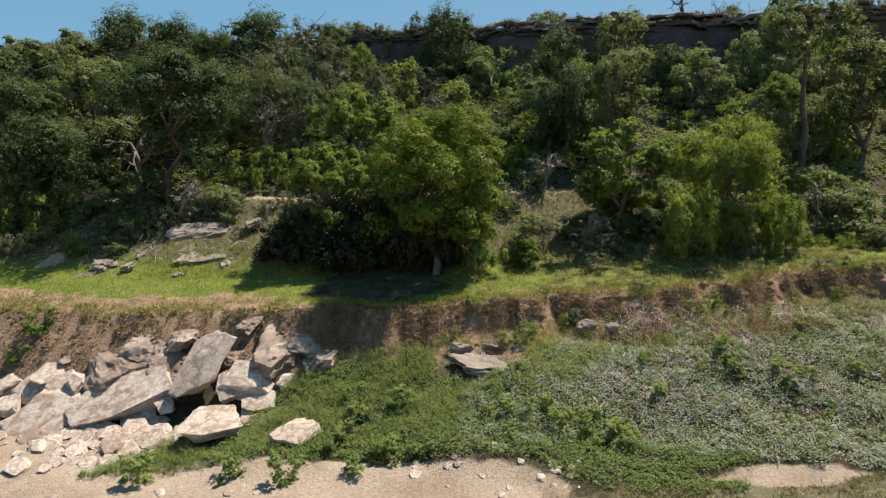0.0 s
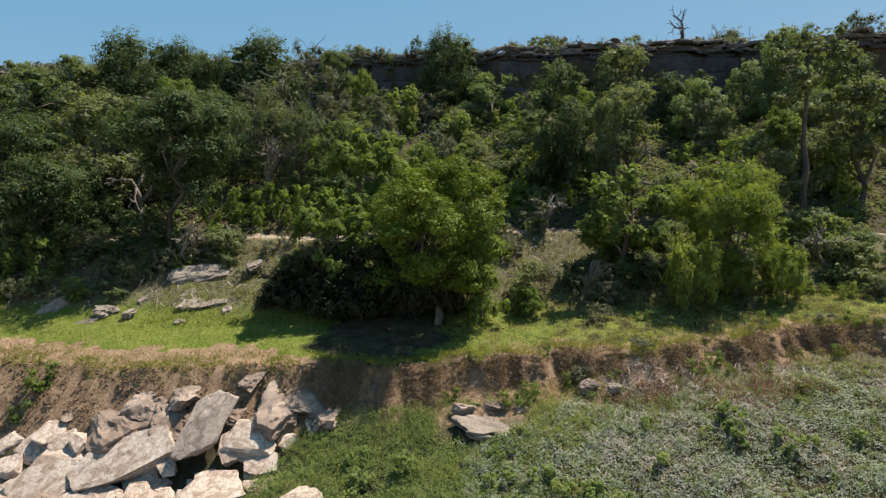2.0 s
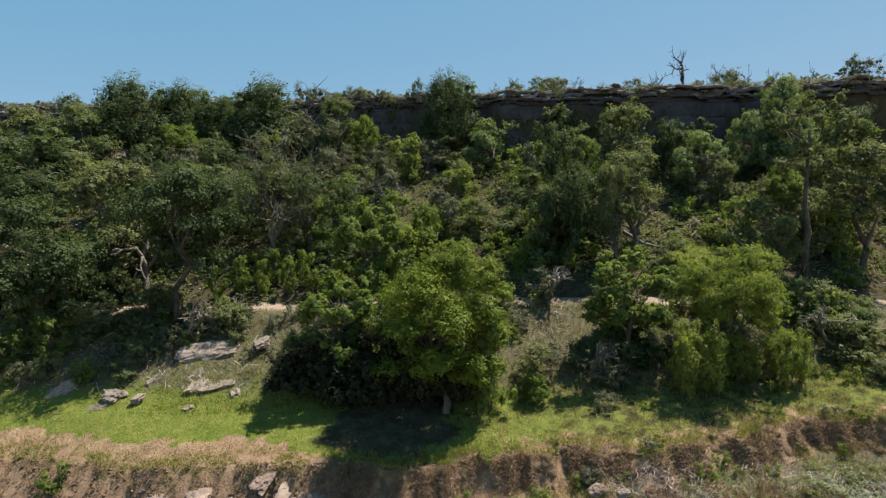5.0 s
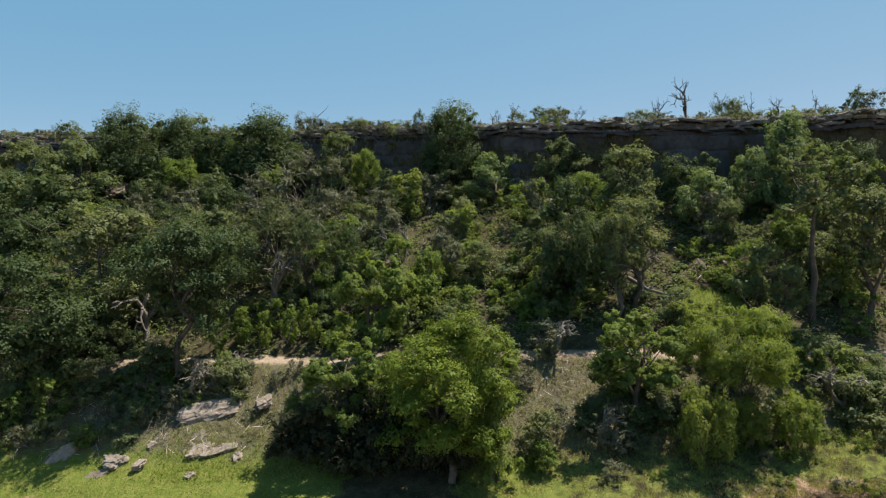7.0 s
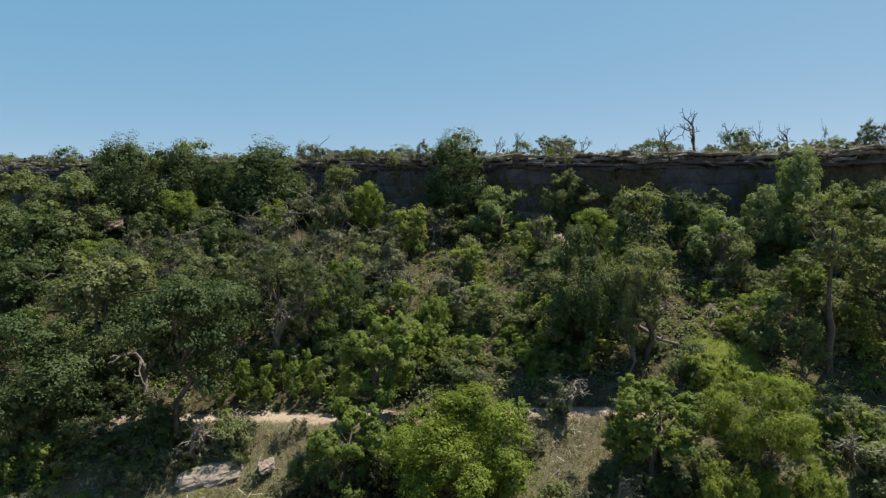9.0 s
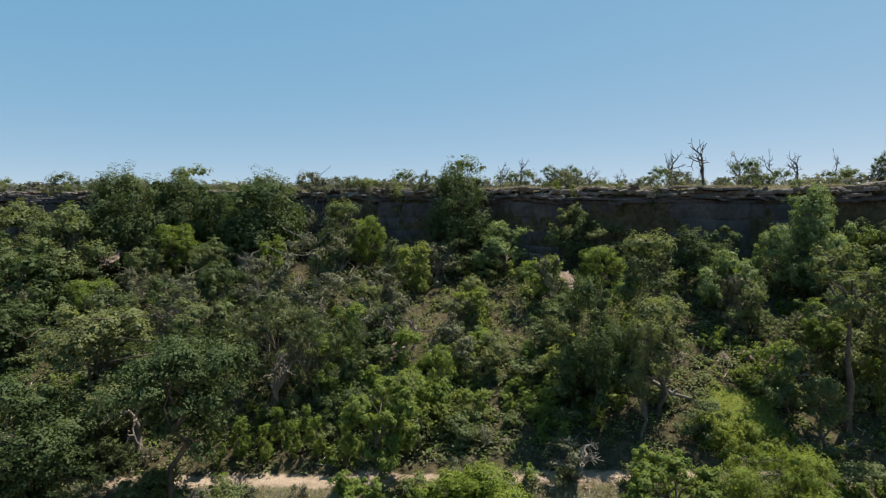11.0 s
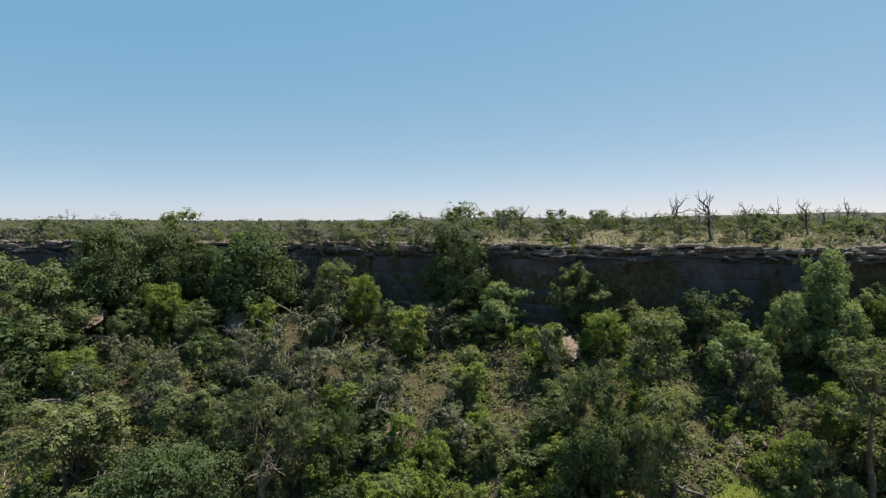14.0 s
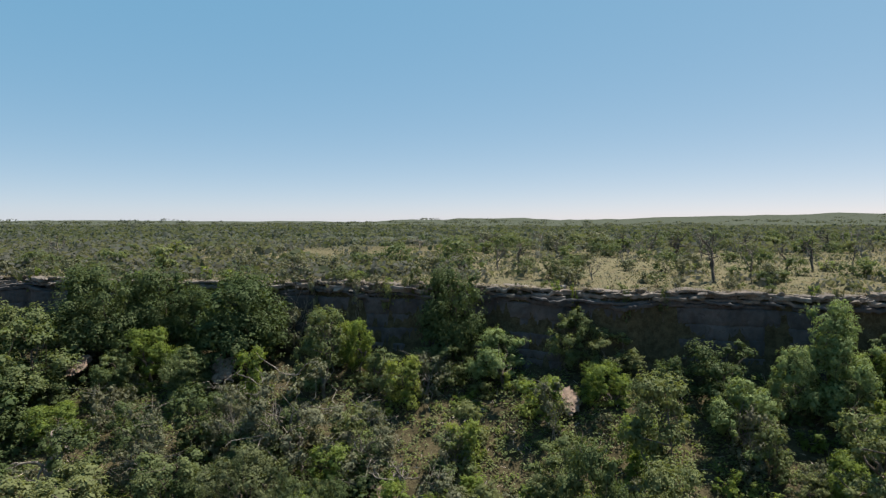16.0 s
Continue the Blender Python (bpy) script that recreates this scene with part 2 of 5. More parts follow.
RIM_Z = 26.4
SX = np.array([s[0] for s in STATIONS], float)
SK = np.array([s[1] for s in STATIONS], float)
SR = np.array([s[2] for s in STATIONS], float)


def rim(x):
    """The y of the cliff's edge, with bays and noses."""
    x = np.asarray(x, float)
    return np.interp(x, SX, SR) + 0.5 * np.sin(x * 0.31 + 1) + 0.35 * np.sin(x * 0.83) + 0.2 * np.sin(x * 1.9 + 2)


def wave(x, y, s, seed=0.0):
    """Cheap smooth unevenness, about -1 to 1."""
    a = np.sin(x * s + 1.7 * np.sin(y * s * 0.73 + seed) + seed) * np.cos(y * s * 1.13 + 1.3 * np.sin(x * s * 0.61 + 2 * seed))
    b = np.sin(x * s * 2.3 + y * s * 1.1 + seed * 3) * np.cos(y * s * 2.7 - x * s * 0.9 + seed)
    return 0.65 * a + 0.35 * b


def lip_shift(x):
    """The ragged line of the worn bank."""
    return np.clip((np.asarray(x) + 10) / 5, 0.35, 1) * (0.40 * np.sin(x * 0.55) + 0.28 * np.sin(x * 1.3 + 1) + 0.2 * np.sin(x * 3.1) + 0.12 * np.sin(x * 7.3 + 2))


def height(x, y, rough=True):
    x, y = np.broadcast_arrays(np.asarray(x, float), np.asarray(y, float))
    shape, x, y = x.shape, x.ravel(), y.ravel()
    K = SK.shape[1]
    ky = np.stack([np.interp(x, SX, SK[:, k, 0]) for k in range(K)], 1)
    kz = np.stack([np.interp(x, SX, SK[:, k, 1]) for k in range(K)], 1)
    lip = lip_shift(x)
    back = lip + 0.22 * np.clip((x + 7) / 3, 0, 1)
    ky[:, 5] += back
    ky[:, 6] += back
    r = rim(x)
    ky[:, 11] = r - 1.6
    z = np.empty_like(x)
    z[:] = kz[:, 0]
    for k in range(K - 1):
        f = np.clip((y - ky[:, k]) / (ky[:, k + 1] - ky[:, k]), 0, 1)
        z += f * (kz[:, k + 1] - kz[:, k])
    z += np.clip((y - r + 0.9) / 0.9, 0, 1) * (RIM_Z - 0.25 - kz[:, 11])
    z += np.clip((y - r) / 5, 0, 1) * 0.6 + np.clip((y - r - 5) / 15, 0, 1) * 0.4 + np.clip((y - 150) / 2000, 0, 1) * 2.0
    if rough:
        calm = np.clip((y - 15) / 3, 0.1, 1) * np.where((y > ky[:, 6] + 0.5) & (y < ky[:, 7] - 0.5), 0.45, 1.0)
        z += calm * (0.16 * wave(x, y, 0.9, 0.3) + 0.07 * wave(x, y, 2.9, 1.1)) * np.clip(1 - (y - 300) / 300, 0, 1)
        bank = np.exp(-((y - (ky[:, 5] + ky[:, 6]) / 2) / 1.1) ** 2) * np.clip((-x - 4) / 3, 0, 1)
        z += bank * (0.10 * wave(x, y, 2.7, 3.0) + 0.08 * wave(x * 1.3, y * 2, 4.1, 0.7))
        far = np.clip((y - 250) / 900, 0, 1)
        z -= 5.0 * np.clip((y - 200) / 1000, 0, 1)
        z += far * (3.5 * wave(x, y, 0.004, 2.0) + 1.5 * wave(x, y, 0.013, 0.4))
        hill = np.clip((y - 1400) / 900, 0, 1)
        z += hill * (42 * np.exp(-((x - 1640) / 520) ** 2) + 20 * np.exp(-((x - 930) / 60) ** 2) + 17 * np.exp(-((x - 160) / 420) ** 2)
                     + 13 * np.exp(-((x + 1600) / 240) ** 2) + 9 * np.exp(-((x + 950) / 200) ** 2) + 4.5 * wave(x, y, 0.02, 1.0) + 5 * wave(x, y, 0.0065, 0.6))
    return z.reshape(shape)


def hz(x, y):
    return float(height(np.array([x]), np.array([y]))[0])


def axis(*spans):
    out = []
    for a, b, step in spans:
        out += list(np.arange(a, b, step))
    return np.array(out + [spans[-1][1]])


def grid_object(name, xs, ys, material):
    X, Y = np.meshgrid(xs, ys)
    Z = height(X, Y)
    nx, ny = len(xs), len(ys)
    i = np.arange(nx * ny).reshape(ny, nx)
    quads = np.stack([i[:-1, :-1], i[:-1, 1:], i[1:, 1:], i[1:, :-1]], -1).reshape(-1, 4)
    me = quick_mesh(name, np.stack([X, Y, Z], -1).reshape(-1, 3), quads, material)
    me.polygons.foreach_set("use_smooth", np.ones(len(quads), bool))
    return new(name, me), X.ravel(), Y.ravel()


def quick_mesh(name, verts, quads, material):
    """A mesh from arrays of corners and of four-cornered faces."""
    me = bpy.data.meshes.new(name)
    verts, quads = np.asarray(verts, np.float32), np.asarray(quads, np.int32)
    k = quads.shape[1]
    me.vertices.add(len(verts))
    me.vertices.foreach_set("co", verts.ravel())
    me.loops.add(quads.size)
    me.loops.foreach_set("vertex_index", quads.ravel())
    me.polygons.add(len(quads))
    me.polygons.foreach_set("loop_start", np.arange(0, quads.size, k, dtype=np.int32))
    me.update(calc_edges=True)
    me.materials.append(material)
    return me


xs = axis((-4500, -600, 300), (-600, -120, 40), (-120, -50, 5), (-50, 50, 0.55), (50, 120, 5), (120, 600, 40), (600, 4500, 150))
ys = axis((-3000, -300, 300), (-300, 0, 30), (0, 14, 2), (14, 22, 0.3), (22, 27, 0.16), (27, 30, 0.3), (30, 52, 0.5), (52, 68, 0.3), (68, 100, 1.5), (100, 300, 12), (300, 1200, 60), (1200, 2600, 80), (2600, 4600, 250))
ground, gx, gy = grid_object("ground", xs, ys, M_ground)
tagged(ground, "river bank with gravel, grassy bench, wooded slope and dry plateau", "ground", kind="structure")


def zones(x, y):
    """How much each ground cover shows, 0 to 1."""
    lipy = np.interp(x, SX, SK[:, 6, 0]) + lip_shift(x)
    foot = np.interp(x, SX, SK[:, 5, 0]) + lip_shift(x)
    back = np.interp(x, SX, SK[:, 7, 0])
    p0, p1 = np.interp(x, SX, SK[:, 8, 0]), np.interp(x, SX, SK[:, 9, 0])
    r = rim(x)
    s = lambda v, a, b: np.clip((v - a) / (b - a), 0, 1)
    leftside = s(-x, -6, 4)
    rag = 0.55 * wave(x, y, 1.4, 0.6) + 0.3 * wave(x, y, 3.7, 1.9)
    turf = s(y + rag, lipy, lipy + 1.0) * s(-y, -(p0 + 0.3), -(back - 0.5)) * (0.52 + 0.48 * leftside)
    # bare dark litter below the big tree, deepening its cast shadow by colour
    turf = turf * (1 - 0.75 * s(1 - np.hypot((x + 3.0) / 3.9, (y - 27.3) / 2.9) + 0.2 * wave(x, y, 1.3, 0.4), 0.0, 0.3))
    dry = np.maximum(0.62 * s(y, r - 0.5, r + 0.5) * (1 - 0.45 * s(y, 85, 150)), 0.60 * s(y, back - 1, back + 1) * s(-y, -(p0 + 4), -p0))
    dry = np.maximum(dry, 0.8 * s(y, foot - 2.6, foot - 1.6) * s(-y, -foot - 0.3, -foot) * s(x, 0, 2))
    dry = np.maximum(dry, 0.55 * s(1 - np.hypot((x + 10.5) / 2.6, (y - 34.2) / 1.5) + 0.3 * wave(x, y, 1.2, 0.5), 0, 0.5))
    reach = 1.3 * s(-x, 5, 9) + rag * s(-x, 4, 8)
    dirt = s(y, foot - 1.2, foot - 0.2) * s(-y, -(lipy + 0.9 + reach), -(lipy + 0.1 + reach)) * (0.6 + 0.4 * leftside)
    dirt = np.maximum(dirt, 0.62 * s(y, lipy - 0.3, lipy + 0.1) * s(-y, -(lipy + 2.4), -(lipy + 0.8)) * s(x, 0.5, 2.5))
    turf = np.maximum(turf, 0.75 * s(1 - np.hypot((x - 16.5) / 3.6, (y - 39.8) / 3.2) + 0.25 * wave(x, y, 1.1, 1), 0.0, 0.4) * s(y, p1, p1 + 0.8))
    dirt = np.maximum(dirt, 0.8 * s(y, foot - 2.4, foot - 1.2) * s(-y, -(lipy + 0.3), -lipy) * s(x, -1.0, 0.5) * s(-x, -7.5, -5))
    path = 0.66 * s(y, p0 - 0.4, p0 + 0.2) * s(-y, -(p1 + 0.3), -(p1 - 0.2))
    shore = 18.7 - 0.33 * np.clip(x + 2, 0, 7) + 0.3 * np.sin(x * 0.7)
    sand = s(-y, -(shore + 0.2), -(shore - 0.5)) * s(-x, -5.5, -1.5)
    sand = np.maximum(sand, s(-(y - 0.7 * (x + 10.5)), -21.0, -19.2) * s(-x, 7, 9.5))
    sand = np.maximum(sand, s(-(y + rag), -15.3, -14.5))
    dry = np.maximum(dry, 0.75 * s(-y, -16.6, -15.9) * s(x, 2, 5))
    sand = np.maximum(sand, s(1 - np.hypot((x - 9.5) / 2.4, (y - 16.4) / 0.55) + 0.25 * wave(x, y, 1.6, 0.9), 0.0, 0.4))
    sand = np.maximum(sand, 0.9 * s(1 - np.hypot((x + 12) / 8.5, (y - 21.0) / 3.2), 0.0, 0.3) * s(-y, -21.7, -21.2))
    sand = np.maximum(sand, path)
    wood = 0.75 * s(y + 32 * s(-x, -10, 20), 100, 180) + 0.12 * wave(x, y, 0.02, 0.7)
    return {"turf": turf, "dry": dry, "dirt": dirt, "sand": sand, "wood": wood * (y > 80)}


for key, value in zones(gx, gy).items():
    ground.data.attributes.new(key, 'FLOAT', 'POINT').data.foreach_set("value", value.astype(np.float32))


# ---- kit for plants and stones ----
def part(name, me, parent, label=""):
    """Links a mesh as one part under a thing."""
    ob = new(name, me)
    ob.parent = parent
    if label:
        tagged(ob, label)
    return ob


class Tubes:
    """Collects tapered limbs into one mesh."""

    def __init__(self, sides=6):
        self.v, self.q, self.sides = [], [], sides

    def limb(self, pts, radii, root=None):
        """Adds a limb, out of the ring root of an older one if given; returns its rings."""
        pts = [Vector(p) for p in pts]
        n, rings = self.sides, []
        for i, p in enumerate(pts):
            if i == 0 and root:
                rings.append(root)
                continue
            d = (pts[min(i + 1, len(pts) - 1)] - pts[max(i - 1, 0)]).normalized()
            u = d.orthogonal().normalized()
            w = d.cross(u)
            rings.append(list(range(len(self.v), len(self.v) + n)))
            for k in range(n):
                a = 2 * math.pi * k / n
                self.v.append(p + (u * math.cos(a) + w * math.sin(a)) * radii[i])
        for lo, hi in zip(rings, rings[1:]):
            turn = min(range(n), key=lambda t: sum((self.v[lo[k]] - self.v[hi[(k + t) % n]]).length for k in range(n)))
            for k in range(n):
                a, b, c, d = lo[k], lo[(k + 1) % n], hi[(k + 1 + turn) % n], hi[(k + turn) % n]
                self.q.append((a, b, c, d))
        return rings

    def mesh(self, name, material):
        me = quick_mesh(name, [tuple(v) for v in self.v], self.q, material)
        me.polygons.foreach_set("use_smooth", np.ones(len(self.q), bool))
        return me


def bent(rng, a, b, bends=4, wild=0.12):
    """A crooked line from a to b."""
    a, b = Vector(a), Vector(b)
    size = (b - a).length * wild
    out = []
    for i in range(bends + 1):
        f = i / bends
        j = 0 if i in (0, bends) else size
        out.append(a.lerp(b, f) + Vector((rng.normal(0, 1), rng.normal(0, 1), rng.normal(0, .6))) * j * 0.6)
    return out


def leaf_quads(rng, at, facing, length, width, hang=0.0):
    """Pointed leaves, each one folded blade of two triangles, as corners and faces."""
    n = len(at)
    facing = facing / np.maximum(np.linalg.norm(facing, axis=1, keepdims=True), 1e-6)
    run = rng.normal(0, 1, (n, 3))
    run[:, 2] -= hang
    run -= (run * facing).sum(1, keepdims=True) * facing
    run /= np.maximum(np.linalg.norm(run, axis=1, keepdims=True), 1e-6)
    side = np.cross(facing, run)
    L = (length * rng.uniform(0.6, 1.35, n))[:, None]
    W = (width * rng.uniform(0.6, 1.35, n))[:, None]
    v = np.stack([at - run * L * 0.5, at + side * W * 0.5 + facing * W * 0.22, at + run * L * 0.5, at - side * W * 0.5 + facing * W * 0.22], 1)
    return v.reshape(-1, 3), np.arange(4 * n).reshape(n, 4)


def crown_points(rng, R, zlo, zhi, lumps, leaves, lump_size=0.33, flat=1.0, tufts=9, inner=0, skirt=0.25, tallness=1.0):
    """Leaf places and facings in an uneven crown: limbs carry lumps, lumps carry tufts of leaves. Also the lumps' centres."""
    mid, half = (zlo + zhi) / 2, (zhi - zlo) / 2
    d = rng.normal(0, 1, (lumps, 3))
    d[:, 2] = d[:, 2] * flat + 0.2
    d /= ((np.hypot(d[:, 0], d[:, 1]) ** 3 + np.abs(d[:, 2]) ** 3) ** (1 / 3))[:, None]
    rad = rng.uniform(0.3, 1.0, lumps) ** 0.45 * (1 - lump_size * 0.6)
    rad *= 1 + 0.2 * np.sin(3 * np.arctan2(d[:, 1], d[:, 0]) + rng.uniform(0, 6)) * (1 - abs(d[:, 2]))
    c = d * rad[:, None] * np.array([R, R, half]) + np.array([0, 0, mid])
    low = rng.random(lumps) < skirt
    a = rng.uniform(0, 2 * math.pi, lumps)
    ring = R * rng.uniform(0.35, 0.85, lumps)
    c = np.where(low[:, None], np.stack([ring * np.cos(a), ring * np.sin(a), zlo + (zhi - zlo) * rng.uniform(0.06, 0.4, lumps)], 1), c)
    size = lump_size * rng.uniform(0.5, 1.25, lumps)
    k = rng.choice(lumps, lumps * tufts, p=size ** 2 / (size ** 2).sum())
    e = rng.normal(0, 1, (len(k), 3))
    e[:, 2] = e[:, 2] * 0.8 + 0.3
    e /= np.linalg.norm(e, axis=1, keepdims=True)
    reach = size[k] * rng.uniform(0.3, 1.0, len(k)) ** 0.5
    lie = np.array([R, R, min(R, half * 1.2) * 0.85 * tallness])
    t = c[k] + e * reach[:, None] * lie
    tsize = size[k] * rng.uniform(0.18, 0.38, len(k))
    w = rng.choice(len(k), leaves, p=tsize ** 2 / (tsize ** 2).sum())
    g = rng.normal(0, 1, (leaves, 3))
    g[:, 2] += 0.3
    g /= np.linalg.norm(g, axis=1, keepdims=True)
    far = tsize[w] * rng.uniform(0.1, 1.0, leaves) ** 0.4
    far *= np.where(rng.random(leaves) < 0.05, rng.uniform(1.0, 1.5, leaves), 1)
    at = t[w] + g * far[:, None] * lie
    at[:, 2] = np.maximum(at[:, 2], 0.05)
    facing = e[w] * 0.65 + g * 0.55 + rng.normal(0, 0.25, (leaves, 3)) + np.array([0, 0, 0.5])
    deep = rng.choice(lumps, inner)
    h = rng.normal(0, 1, (inner, 3))
    h /= np.maximum(np.linalg.norm(h, axis=1, keepdims=True), 1e-6)
    at = np.concatenate([c[deep] + h * (size[deep] * rng.uniform(0, 0.6, inner))[:, None] * lie, at])
    at[:, 2] = np.maximum(at[:, 2], 0.05)
    return at, np.concatenate([h + np.array([0, 0, 0.4]), facing]), c


def extent(top):
    """The reach and the height of a plant's meshes."""
    co = np.concatenate([np.array([v.co for v in ob.data.vertices]) for ob in top.children])
    return float(np.percentile(np.hypot(co[:, 0], co[:, 1]), 97)), float(np.percentile(co[:, 2], 99.7))


def tree(name, seed, H, R, clear, leaves, leaf, leafmat, bark=None, lumps=34, lump_size=0.33, hang=0.0, stems=1, thick=0.02,
         label="", category="tree", bare=0, flat=1.0, lean=0.06, slim=0.82, tufts=9, limbs=10, inner=0.26, skirt=0.25, wild=0.10, tallness=1.0, fork=2):
    """A tree or bush of height H and crown radius R, whose crown begins at clear * H."""
    rng = np.random.default_rng(seed)
    bark = bark or M_bark
    top = new(name)
    tagged(top, label, category)
    at, facing, c = crown_points(rng, R, clear * H, H, lumps, leaves, lump_size, flat, tufts, int(leaves * inner), skirt, tallness)
    size = np.where(np.arange(len(at)) < int(leaves * inner), leaf * 2.2, leaf)
    v, q = leaf_quads(rng, at, facing, size, size * slim, hang)
    order = rng.permutation(len(c))
    for s in range(stems):
        wood = Tubes(6 if H > 5 else 4)
        foot = Vector((rng.normal(0, .25) * (stems > 1), rng.normal(0, .25) * (stems > 1), -0.25))
        head = Vector((rng.normal(0, lean) * H, rng.normal(0, lean) * H, H * (clear + (1 - clear) * 0.55)))
        line = bent(rng, foot, head, 6, wild)
        r0 = thick * H / math.sqrt(stems)
        rings, tips = wood.limb(line, [r0 * (1.25 - 0.95 * i / 6) for i in range(7)]), {}
        reached = order[s * limbs: s * limbs + limbs]
        for k in reached:
            j = int(rng.integers(fork, 6))
            tips[k] = wood.limb(bent(rng, line[j], c[k], 3, 0.14), [r0, r0 * 0.34, r0 * 0.2, r0 * 0.08], rings[j])[-1]
        if s == 0:
            for _ in range(bare):
                k = int(rng.choice(reached))
                out = Vector(c[k]) + Vector((rng.normal(0, .4) * R, rng.normal(0, .4) * R, rng.uniform(-.1, .4) * R))
                wood.limb(bent(rng, c[k], out, 3, 0.2), [thick * H * f for f in (.3, .2, .12, .05)], tips[k])
        part("trunk", wood.mesh("trunk", bark), top)
    part("crown", quick_mesh("crown", v, q, leafmat), top)
    top["size"] = extent(top)
    return top


def bare_tree(name, seed, H, material, label, spread=0.55):
    """A leafless, crooked tree."""
    rng = np.random.default_rng(seed)
    top = tagged(new(name), label, "dead tree")
    wood = Tubes(4)

    def grow(a, d, length, r, depth, root=None):
        b = a + d * length
        line = bent(rng, a, b, 3, 0.16)
        rings = wood.limb(line, [r, r * 0.85, r * 0.7, r * 0.55], root)
        if depth == 0:
            return
        for _ in range(int(rng.integers(2, 4)) if depth > 1 else 2):
            j = int(rng.integers(2, 4))
            e = (d + Vector(rng.normal(0, spread, 3)) + Vector((0, 0, 0.12))).normalized()
            grow(line[j], e, length * rng.uniform(0.55, 0.9), r * 0.62, depth - 1, rings[j])

    grow(Vector((0, 0, -0.2)), Vector((rng.normal(0, .1), rng.normal(0, .1), 1)).normalized(), H * 0.29, H * 0.036, 4)
    part("trunk", wood.mesh("trunk", material), top)
    top["size"] = extent(top)
    return top


PLACES = np.random.default_rng(11)


def plant(model, x, y, top, R, turn=None, sink=0.1):
    """A copy of a model tree, standing on the ground, reaching up to height top, with crown radius R."""
    base = hz(x, y) - sink
    r0, h0 = model["size"]
    a = PLACES.uniform(0, 360) if turn is None else turn
    tall = max(max(top - base, 0.3) / h0, 0.85 * R / r0)
    return copy_thing(model, pose(x, y, top - tall * h0, 0, 0, a) @ Matrix.Diagonal((R / r0, R / r0, tall, 1)))


def retire(*models):
    """Removes models once their copies stand."""
    for m in models:
        for ob in (*m.children_recursive, m):
            bpy.data.objects.remove(ob)


def stone_mesh(seed, material, rough=0.07, fine=2, flat=1.0):
    """A broken block, about 1 m across: a slab split along a few planes, with chipped edges and worn faces."""
    rng = np.random.default_rng(seed)
    bm = bmesh.new()
    bmesh.ops.create_cube(bm, size=1.0)
    for _ in range(9):
        d = Vector(rng.normal(0, 1, 3))
        d.z *= flat
        d.normalize()
        cut = bmesh.ops.bisect_plane(bm, geom=bm.verts[:] + bm.edges[:] + bm.faces[:], plane_co=d * rng.uniform(0.36, 0.52), plane_no=d, clear_outer=True)
        rim_edges = [g for g in cut["geom_cut"] if isinstance(g, bmesh.types.BMEdge)]
        if len(rim_edges) > 2:
            bmesh.ops.contextual_create(bm, geom=rim_edges)
    bmesh.ops.bevel(bm, geom=list(bm.edges), offset=0.035, segments=1, affect='EDGES', clamp_overlap=True)
    bmesh.ops.triangulate(bm, faces=bm.faces)
    for _ in range(fine):
        bmesh.ops.subdivide_edges(bm, edges=[e for e in bm.edges if e.calc_length() > (0.2 if fine < 3 else 0.09)], cuts=1)
        bmesh.ops.triangulate(bm, faces=bm.faces)
    for v in bm.verts:
        p = v.co + Vector((seed * 3.1, 0, 0))
        v.co += v.co.normalized() * (noise.noise(p * 2.2) * rough + noise.noise(p * 6.5) * rough * 0.8 - (rough * 0.7 if noise.noise(p * 3.7 + Vector((0, 9, 0))) > 0.22 else 0) - abs(noise.noise(p * 12)) * rough * 0.5)
    lo = [min(v.co[k] for v in bm.verts) for k in range(3)]
    hi = [max(v.co[k] for v in bm.verts) for k in range(3)]
    for v in bm.verts:
        v.co = Vector([(v.co[k] - (lo[k] + hi[k]) / 2) / (hi[k] - lo[k]) for k in range(3)])
    bmesh.ops.recalc_face_normals(bm, faces=bm.faces)
    for f in bm.faces:
        f.smooth = True
    for ed in bm.edges:
        ed.smooth = len(ed.link_faces) == 2 and ed.calc_face_angle() < 0.5
    me = bpy.data.meshes.new("stone")
    bm.to_mesh(me)
    bm.free()
    me.materials.append(material)
    return me


# ---- model plants ----
oak_a = tree("oak_tree", 1, 8.0, 3.0, 0.16, 9000, 0.135, M_oak, lumps=40, label="dark olive-green live oak with a rounded crown on the slope", tufts=14)
oak_b = tree("oak_tree", 2, 8.0, 3.0, 0.12, 9000, 0.135, M_oak, lumps=30, lump_size=0.36, label="dense dark green oak with a lumpy crown on the slope", tufts=14)
oak_s = tree("oak_tree", 61, 8.5, 2.2, 0.30, 5200, 0.15, M_oak, lumps=34, lump_size=0.40, label="tall narrow dark green oak among the slope trees", tufts=14, skirt=0.15)
bright_a = tree("hackberry_tree", 3, 8.0, 3.0, 0.12, 10000, 0.14, M_bright, lumps=46, label="fresh green leafy tree with a dense domed crown", thick=0.018, tufts=14)
bright_s = tree("hackberry_tree", 62, 8.5, 2.2, 0.30, 6000, 0.15, M_bright, lumps=36, lump_size=0.40, label="tall fresh green tree with a clear lower trunk", thick=0.018, tufts=14, skirt=0.15)
bright_b = tree("sapling", 4, 6.0, 2.2, 0.03, 3200, 0.155, M_sapling, lumps=26, label="bright green young tree with light passing through its leaves", stems=2, thick=0.014)
willow = tree("willow_tree", 5, 6.0, 3.0, 0.30, 17000, 0.16, M_willow, lumps=64, lump_size=0.27, hang=1.3, label="yellow-green feathery tree with drooping soft twigs", stems=3, slim=0.26, tufts=16, bare=16, tallness=1.15, skirt=0.14)
